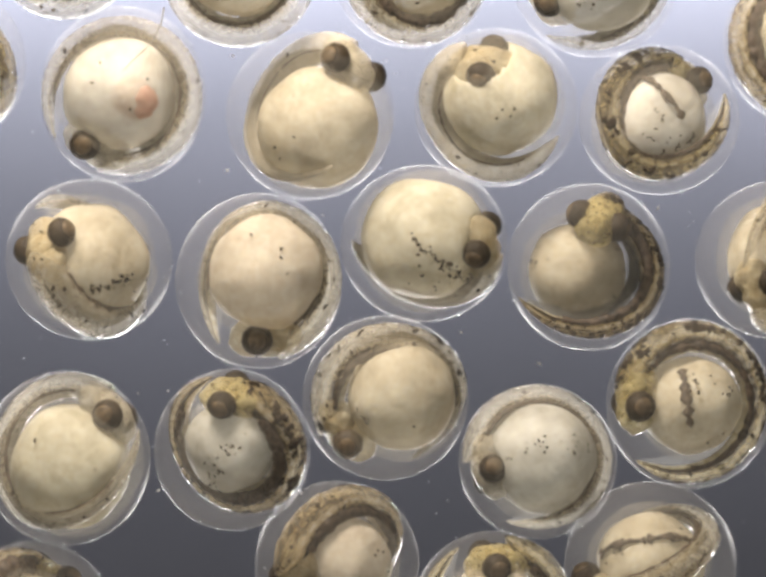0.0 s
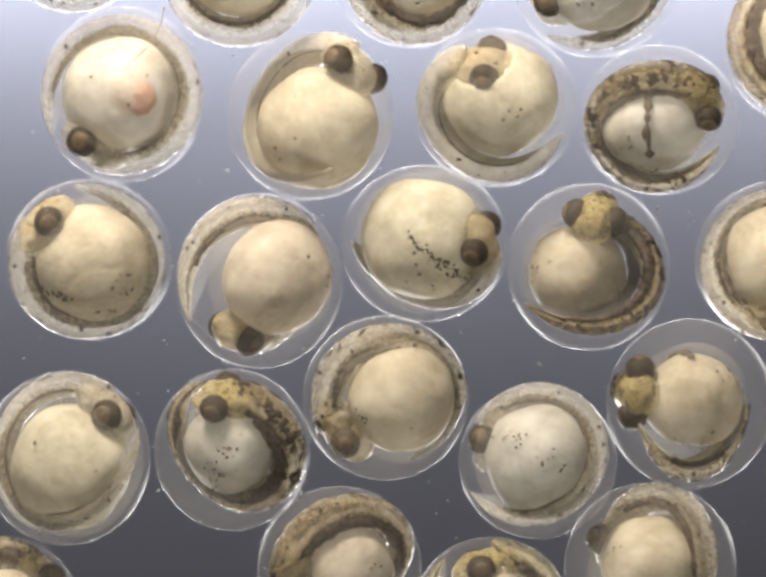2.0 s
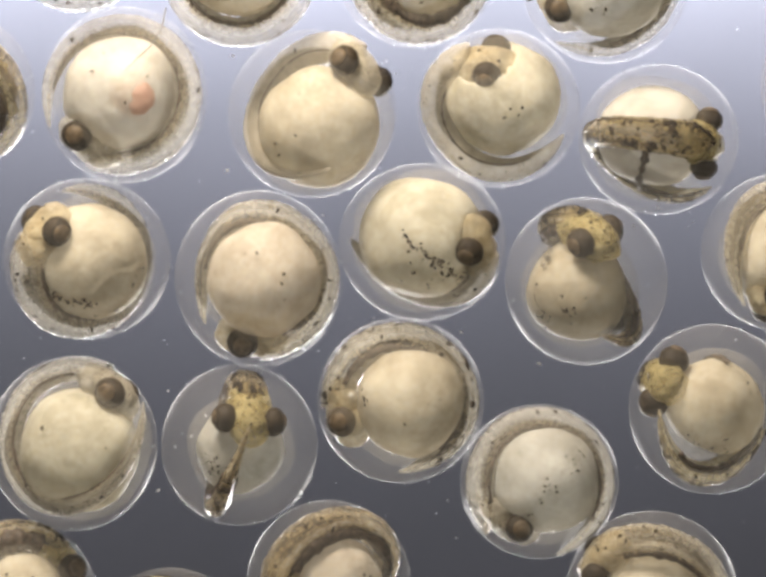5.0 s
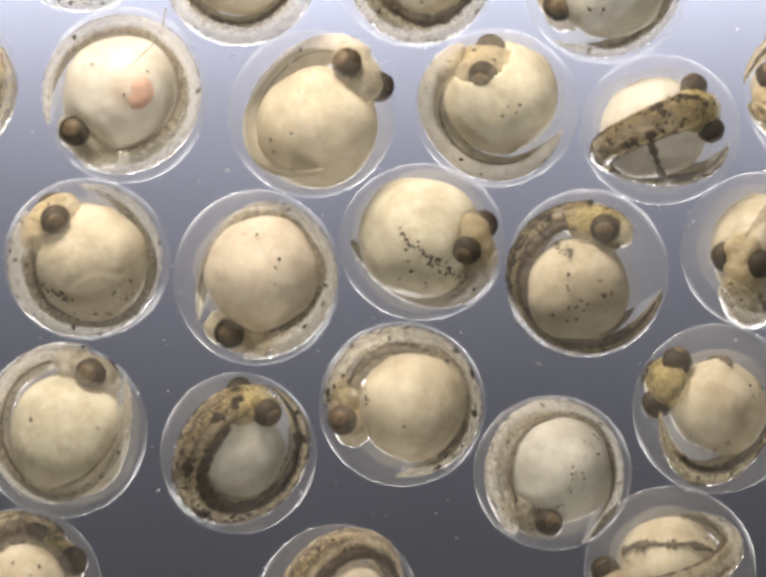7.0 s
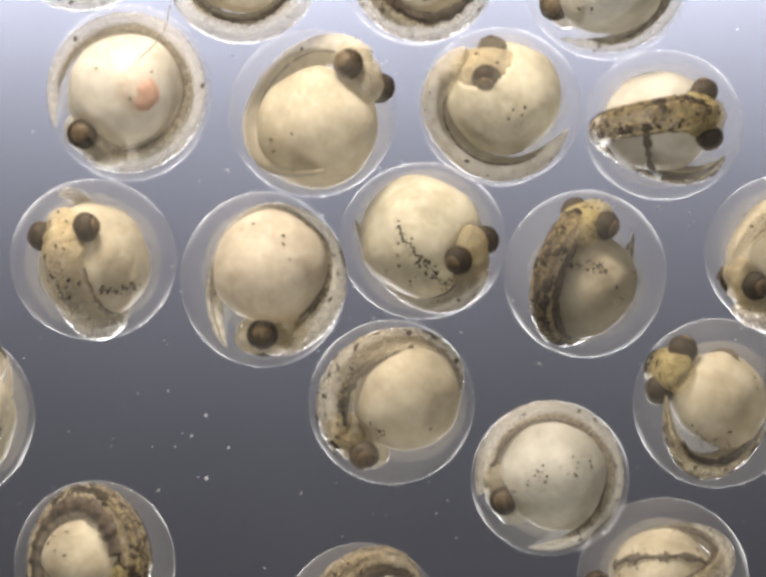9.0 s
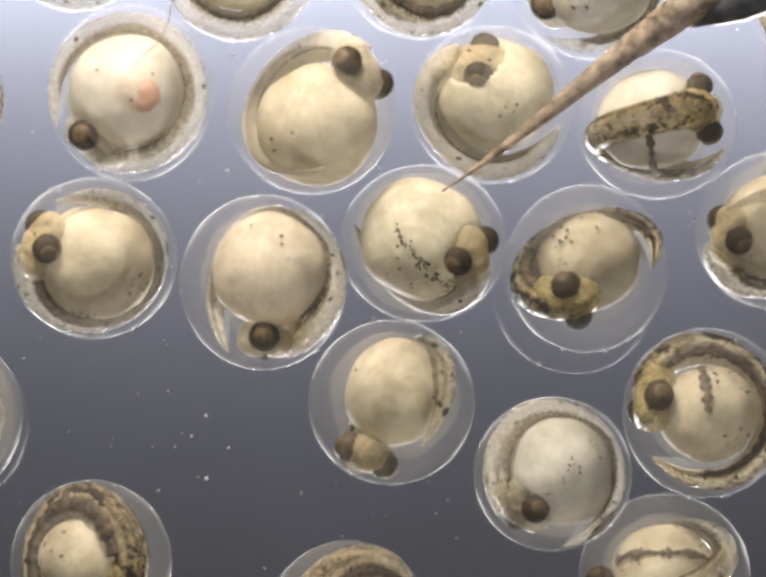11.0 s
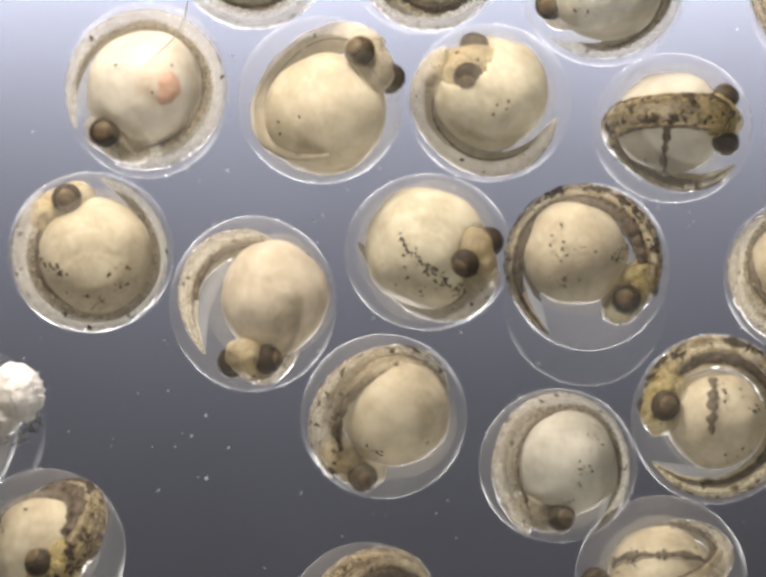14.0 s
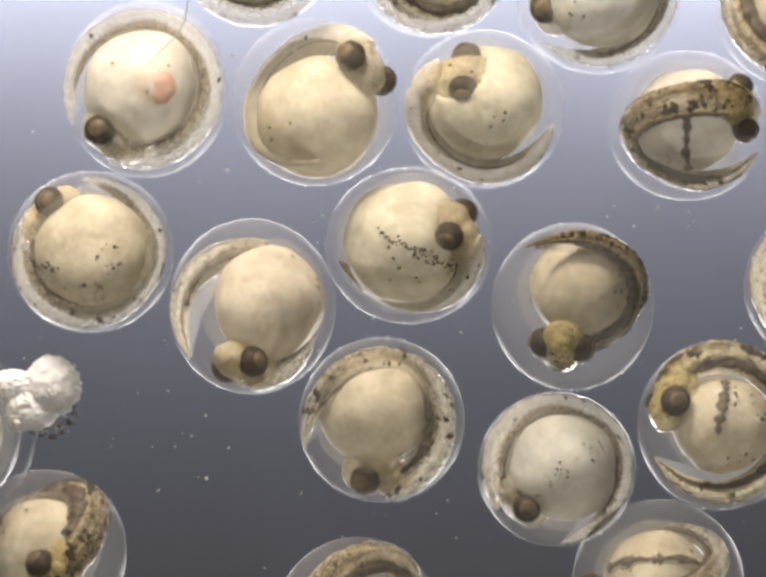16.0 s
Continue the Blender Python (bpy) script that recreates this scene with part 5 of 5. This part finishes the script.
    walk(EMBRYOS["C4"], [
        at(0, -0.005, 0.025, 0, -168, -11, -163), at(0.5, -0.002, 0.012, 0, 178, -16, -142), at(1, -0.003, 0.012, 0, 176, -14, -139),
        at(1.5, -0.001, 0.038, 0, -160, -25, -175), at(2, -0.013, 0.043, 0, -169, 21, 166), at(2.5, 0, 0.024, 0, -170, -18, -161),
        at(3, -0.006, 0.025, 0, -168, -18, -162), at(3.5, 0.003, 0.003, 0, 166, -18, -126), at(4, 0.008, -0.004, 0, 157, -15, -112),
        at(4.2, -0.004, -0.002, 0, 172, 1, -128), at(6.3, 0.011, -0.008, 0, 156, -11, -108), at(7, 0.008, -0.009, 0, 156, -11, -110),
        at(7.5, -0.008, 0.017, 0, -176, 5, -149), at(8, 0.005, -0.01, 0, 164, -2, -118), at(8.5, -0.005, 0.017, 0, -178, -3, -146),
        at(9, -0.003, 0.018, 0, -175, 5, -151), at(9.2, -0.002, 0.02, 0, -174, -1, -152), at(11.3, 0.006, 0.003, 0, 163, -19, -121),
        at(11.5, 0.004, 0.001, 0, 161, -17, -118), at(12, 0, -0.006, 0, 164, -6, -121), at(12.5, 0.002, -0.003, 0, 163, -9, -121),
        at(13, 0.002, 0.001, 0, 163, -14, -121), at(13.5, 0.01, -0.016, 0, 156, -7, -109), at(14, 0.013, -0.015, 0, 153, -8, -103),
        at(14.5, 0.002, -0.005, 0, 160, -9, -117), at(15, -0.005, 0.015, 0, -180, -5, -144), at(15.5, -0.004, 0.018, 0, -175, 7, -151),
        at(16, 0.001, 0.005, 0, 174, -3, -132),
    ])
    walk(EGGS["C5"], [
        at(0, 2.216, -0.831, CENTRE), at(3, 2.216, -0.831, CENTRE), at(3.5, 2.238, -0.803, CENTRE), at(4, 2.238, -0.803, CENTRE),
        at(4.2, 2.287, -0.87, CENTRE), at(6.3, 2.407, -0.87, CENTRE), at(7, 2.407, -0.87, CENTRE), at(7.5, 2.411, -0.828, CENTRE),
        at(9.2, 2.411, -0.828, CENTRE), at(11.3, 2.329, -0.902, CENTRE), at(11.5, 2.329, -0.902, CENTRE), at(12, 2.382, -0.941, CENTRE),
        at(13, 2.396, -0.944, CENTRE), at(14.5, 2.396, -0.944, CENTRE), at(15, 2.396, -0.972, CENTRE), at(15.5, 2.428, -0.976, CENTRE),
        at(16, 2.442, -0.986, CENTRE),
    ])
    walk(EMBRYOS["C5"], [
        at(0, 0.005, 0.012, 0, 176, -17, -179), at(0.5, 0.007, 0.014, 0, 177, -19, 180), at(1, 0.007, 0.014, 0, 177, -19, 179),
        at(1.5, 0.006, 0.015, 0, 177, -19, 179), at(1.75, 0.008, 0.02, 0, -139, -21, 176), at(2, 0.01, 0.025, 0, -95, -21, 172),
        at(2.5, 0.005, 0.021, 0, -90, -21, 165), at(3, 0.004, 0.022, 0, -90, -20, 164), at(3.5, 0.005, 0.022, 0, -89, -21, 167),
        at(4, 0.004, 0.023, 0, -89, -21, 165), at(4.2, 0.006, 0.022, 0, -89, -21, 153), at(6.3, 0.006, 0.022, 0, -91, -21, 156),
        at(7, 0.006, 0.02, 0, -94, -20, 155), at(7.5, 0.006, 0.027, 0, -87, -22, 150), at(8, 0.006, 0.028, 0, -87, -21, 148),
        at(9.2, 0.006, 0.028, 0, -86, -22, 148), at(10.25, 0.006, 0.022, 0, -129, -24, 162), at(11.3, 0.006, 0.015, 0, -170, -17, 173),
        at(11.5, 0.008, 0.017, 0, -177, -17, 172), at(12, 0.007, 0.017, 0, -178, -16, 172), at(13, 0.008, 0.019, 0, -176, -15, 169),
        at(14.5, 0.009, 0.019, 0, -175, -15, 168), at(15, 0.009, 0.02, 0, -175, -14, 168), at(15.5, 0.011, 0.023, 0, -172, -14, 162),
        at(16, 0.011, 0.024, 0, -170, -15, 159),
    ])
    walk(EGGS["D0"], [
        at(0, -1.514, -2.786, CENTRE), at(2, -1.514, -2.786, CENTRE), at(2.5, -1.479, -2.398, CENTRE), at(3, -1.532, -2.441, CENTRE),
        at(3.5, -1.595, -2.504, CENTRE), at(4, -1.479, -2.434, CENTRE), at(4.2, -1.549, -2.441, CENTRE), at(6.3, -1.514, -2.857, CENTRE),
        at(16, -1.514, -2.857, CENTRE),
    ])
    walk(EMBRYOS["D0"], [
        at(0, 0.003, 0.047, 0, -5, 25, 55), at(2, 0.003, 0.047, 0, -5, 25, 55), at(2.5, -0.022, 0.015, 0, -4, 27, 57),
        at(3, -0.001, 0.047, 0, -4, 25, 60), at(3.5, -0.007, 0.04, 0, -4, 25, 57), at(4.2, -0.031, 0.005, 0, -1, 31, 65),
        at(16, -0.01, 0.035, 0, -4, 26, 58),
    ])
    walk(EGGS["D1"], [
        at(0, -2.52, -2.416, CENTRE), at(0.5, -2.696, -2.381, CENTRE), at(1, -2.696, -2.391, CENTRE), at(1.5, -2.732, -2.37, CENTRE),
        at(2, -2.749, -2.381, CENTRE), at(2.5, -2.696, -2.257, CENTRE), at(3.5, -2.679, -2.264, CENTRE), at(4, -2.679, -2.292, CENTRE),
        at(6.3, -2.591, -2.204, CENTRE), at(7, -2.608, -2.179, CENTRE), at(7.1, -2.185, -1.992, CENTRE), at(7.5, -2.16, -1.975, CENTRE),
        at(8, -2.146, -1.975, CENTRE), at(8.5, -2.089, -1.975, CENTRE), at(9.2, -2.082, -1.982, CENTRE), at(11.3, -2.111, -1.975, CENTRE),
        at(11.6, -2.111, -1.975, CENTRE), at(11.8, -2.414, -1.904, CENTRE), at(12, -2.425, -1.904, CENTRE), at(13, -2.432, -1.904, CENTRE),
        at(14, -2.442, -1.894, CENTRE), at(15, -2.432, -1.904, CENTRE), at(16, -2.435, -1.901, CENTRE),
    ])
    walk(EMBRYOS["D1"], [
        at(0, -0.026, 0.01, 0, 12, 44, 53), at(0.5, 0.018, 0.043, 0, 7, 26, 43), at(1.5, 0.019, 0.043, 0, 6, 25, 41),
        at(2.5, -0.015, 0.016, 0, 6, 34, 37), at(3.5, 0.018, 0.032, 0, 5, 26, 31), at(4.2, 0.015, 0.031, 0, 5, 25, 30),
        at(6.3, 0.003, 0.024, 0, 5, 28, 31), at(7, -0.012, 0.014, 0, 5, 33, 30), at(7.05, -0.018, 0.009, 0, 7, -3, 0),
        at(7.1, -0.024, 0.004, 0, 29, -33, -37), at(7.5, -0.02, 0.006, 0, 32, -34, -42), at(9.2, -0.02, 0.007, 0, 32, -36, -42),
        at(11.6, -0.019, 0.005, 0, 32, -34, -42), at(11.8, -0.007, 0.046, 0, 28, -59, -75), at(12, -0.005, 0.046, 0, 25, -59, -74),
        at(13, -0.006, 0.046, 0, 24, -59, -72), at(16, -0.006, 0.046, 0, 24, -59, -72),
    ])
    walk(EGGS["D2"], [
        at(0, -0.332, -1.992, CENTRE), at(0.5, -0.388, -1.957, CENTRE), at(1.5, -0.388, -1.957, CENTRE), at(2, -0.314, -2.028, CENTRE),
        at(2.5, -0.385, -1.968, CENTRE), at(3, -0.409, -1.975, CENTRE), at(3.5, -0.448, -1.992, CENTRE), at(4, -0.402, -1.968, CENTRE),
        at(4.2, -0.427, -1.985, CENTRE), at(6.3, -0.325, -2.303, CENTRE), at(7, -0.325, -2.303, CENTRE), at(7.5, -0.339, -2.328, CENTRE),
        at(8, -0.353, -2.328, CENTRE), at(8.5, -0.102, -2.444, CENTRE), at(9.2, -0.173, -2.434, CENTRE), at(11.3, -0.254, -2.423, CENTRE),
        at(11.5, -0.254, -2.423, CENTRE), at(12, -0.127, -2.409, CENTRE), at(12.5, -0.127, -2.416, CENTRE), at(13, -0.152, -2.374, CENTRE),
        at(13.5, -0.198, -2.409, CENTRE), at(14, -0.12, -2.434, CENTRE), at(14.5, -0.113, -2.441, CENTRE), at(15, -0.191, -2.409, CENTRE),
        at(16, -0.187, -2.398, CENTRE),
    ])
    walk(EMBRYOS["D2"], [
        at(0, 0.03, 0.019, 0, 149, -27, -155), at(0.5, 0.019, 0.009, 0, 146, -13, -157), at(1, 0.028, 0.017, 0, 154, -16, 179),
        at(1.5, 0.025, 0.013, 0, 152, -10, -179), at(2, 0.026, 0.013, 0, 149, -17, -164), at(3, 0.022, 0.011, 0, 146, -16, -156),
        at(4.2, 0.023, 0.013, 0, 148, -16, -160), at(6.3, 0.03, 0.018, 0, 149, -26, -155), at(8, 0.031, 0.019, 0, 148, -28, -150),
        at(9, 0.029, 0.017, 0, 146, -25, -145), at(12, 0.027, 0.017, 0, 149, -23, -156), at(16, 0.029, 0.018, 0, 148, -25, -153),
    ])
    walk(EGGS["D3"], [
        at(0, 0.791, -2.328, CENTRE), at(0.5, 0.776, -2.328, CENTRE), at(1, 0.752, -2.299, CENTRE), at(1.5, 0.741, -2.321, CENTRE),
        at(2, 0.78, -2.37, CENTRE), at(2.5, 0.787, -2.363, CENTRE), at(3, 0.773, -2.363, CENTRE), at(3.5, 0.762, -2.409, CENTRE),
        at(4, 0.78, -2.416, CENTRE), at(4.2, 0.762, -2.539, CENTRE), at(6.3, 0.904, -2.857, CENTRE), at(7, 1.115, -2.786, CENTRE),
        at(7.5, 1.186, -2.645, CENTRE), at(8, 1.186, -2.663, CENTRE), at(8.5, 1.292, -2.857, CENTRE), at(16, 1.292, -2.928, CENTRE),
    ])
    walk(EMBRYOS["D3"], [
        at(0, 0.034, 0.003, 0, -166, -17, 97), at(0.5, 0.03, 0.033, 0, 177, 28, 88), at(1, 0.038, 0.001, 0, 167, 36, 63),
        at(1.25, 0.04, -0.006, 0, -173, 6, 75), at(1.5, 0.042, -0.013, 0, -158, -25, 76), at(2, 0.027, 0.002, 0, -175, -7, 107),
        at(2.5, 0.013, 0, 0, 173, 8, 130), at(4.2, 0.018, 0, 0, 172, -6, 131), at(16, 0.018, 0, 0, 173, 2, 128),
    ])
    walk(EGGS["D4"], [
        at(0, 1.931, -1.992, CENTRE), at(1.5, 1.931, -1.999, CENTRE), at(3, 1.931, -2.01, CENTRE), at(3.5, 1.941, -2.052, CENTRE),
        at(4, 1.973, -2.028, CENTRE), at(4.2, 1.885, -2.222, CENTRE), at(6.3, 2.072, -2.056, CENTRE), at(6.5, 2.075, -2.028, CENTRE),
        at(7, 2.075, -2.028, CENTRE), at(7.5, 2.005, -2.123, CENTRE), at(8, 2.026, -2.105, CENTRE), at(9.2, 2.022, -2.109, CENTRE),
        at(11.3, 2.036, -2.081, CENTRE), at(11.5, 2.036, -2.081, CENTRE), at(12, 1.962, -2.141, CENTRE), at(13, 2.008, -2.095, CENTRE),
        at(14, 2.008, -2.095, CENTRE), at(14.5, 2.015, -2.105, CENTRE), at(15, 2.019, -2.123, CENTRE), at(16, 1.987, -2.123, CENTRE),
    ])
    walk(EMBRYOS["D4"], [
        at(0, -0.016, -0.011, 0, 75, -2, -152), at(0.5, -0.006, 0.019, 0, 81, -0, 178), at(0.75, 0.011, 0.017, 0, 120, 15, 157),
        at(1, 0.028, 0.015, 0, 159, 41, 151), at(1.5, 0.018, 0.017, 0, 167, 41, 152), at(2, 0.02, 0.016, 0, 166, 43, 149),
        at(2.5, 0.024, 0.014, 0, 166, 45, 149), at(3, 0.022, 0.016, 0, 164, 44, 143), at(3.25, 0.01, 0.021, 0, 152, 16, 143),
        at(3.5, -0.002, 0.026, 0, 140, -12, 149), at(4, 0.004, 0.022, 0, 139, -20, 152), at(4.2, -0.017, 0.035, 0, 142, -15, 151),
        at(6.3, -0.005, 0.024, 0, 135, -16, 160), at(6.4, -0.008, 0.013, 0, 106, -14, 179), at(6.5, -0.01, 0.001, 0, 79, -2, -165),
        at(7, -0.019, -0.005, 0, 74, -2, -161), at(7.5, -0.013, -0.006, 0, 73, -3, -160), at(9.2, -0.025, -0.012, 0, 73, -3, -159),
        at(12, -0.016, -0.005, 0, 73, -2, -160), at(16, -0.027, -0.011, 0, 73, -2, -158),
    ])
    walk(PROBE, [at(0, 4, 4, 3), at(9.3, 4, 4, 3), at(10.8, 0, 0, 0), at(11.3, 0, 0, 0), at(11.5, -0.02, -0.16, 0), at(11.8, -0.03, -0.17, 0), at(12, 4, 4, 3), at(16, 4, 4, 3)])
    walk(TUFT, [at(0, -4.179, -1.092, 0.42), at(11, -4.179, -1.092, 0.42), at(12.7, -3.332, -0.916, 0.42), at(13, -3.085, -0.881, 0.42), at(13.5, -2.714, -0.828, 0.42), at(14, -2.679, -0.81, 0.42), at(14.5, -2.644, -0.845, 0.42), at(15, -2.591, -0.792, 0.42), at(15.5, -2.478, -0.757, 0.42), at(16, -2.414, -0.757, 0.42)])
    walk(HAIR, [at(0, -1.878, 1.392, CENTRE - 0.6), at(3, -1.878, 1.392, CENTRE - 0.6), at(4, -1.871, 1.392, CENTRE - 0.6), at(6.3, -1.864, 1.385, CENTRE - 0.6), at(7, -1.864, 1.385, CENTRE - 0.6), at(7.5, -1.835, 1.403, CENTRE - 0.6), at(9.2, -1.835, 1.403, CENTRE - 0.6), at(11.5, -1.825, 1.403, CENTRE - 0.6), at(12, -1.807, 1.421, CENTRE - 0.6), at(12.5, -1.705, 1.428, CENTRE - 0.6), at(14.5, -1.708, 1.435, CENTRE - 0.6), at(16, -1.705, 1.435, CENTRE - 0.6)])
    walk(EMPTY, [at(0, -4.532, -0.986, CENTRE), at(9.3, -4.532, -0.986, CENTRE), at(11.3, -3.06, -0.969, CENTRE), at(13, -3.042, -0.994, CENTRE), at(14, -3.035, -1.004, CENTRE), at(15, -3.067, -1.022, CENTRE), at(16, -3.102, -1.039, CENTRE)])
    walk(LARVA, [at(0, 1, -6, 0), at(7, 1, -6, 0), at(7.1, 0, 0, 0), at(7.4, 0.02, -0.02, 0), at(7.5, 1, -6, 0), at(16, 1, -6, 0)])
    walk(LOOSE, [at(0, 0.000, 0.000, -0.01), at(9.2, 0.000, 0.000, -0.01), at(11.3, -0.092, -0.208, -0.01), at(11.5, -0.074, -0.233, -0.01), at(12, -0.085, -0.311, -0.01), at(12.5, -0.106, -0.346, -0.01), at(13, -0.042, -0.261, -0.01), at(14, -0.018, -0.265, -0.01), at(14.5, -0.035, -0.247, -0.01), at(15, 0.000, -0.265, -0.01), at(15.5, 0.018, -0.275, -0.01), at(15.8, 0.014, -0.254, -0.01), at(16, 0.000, 0.000, -0.01)])
    swing("B4", (0, -85), (4.2, -85), (5.2, -50), (6.3, -12), (7, 0), (9.2, 0), (13.5, 0), (14.5, 15), (15, 70), (15.25, 0), (15.5, -80), (15.8, -80), (15.9, 0), (16, 75))
    swing("C5", (0, 0), (1.5, 0), (2, 80), (9.2, 80), (10.25, 40), (11.3, 0), (16, 0))


motions()
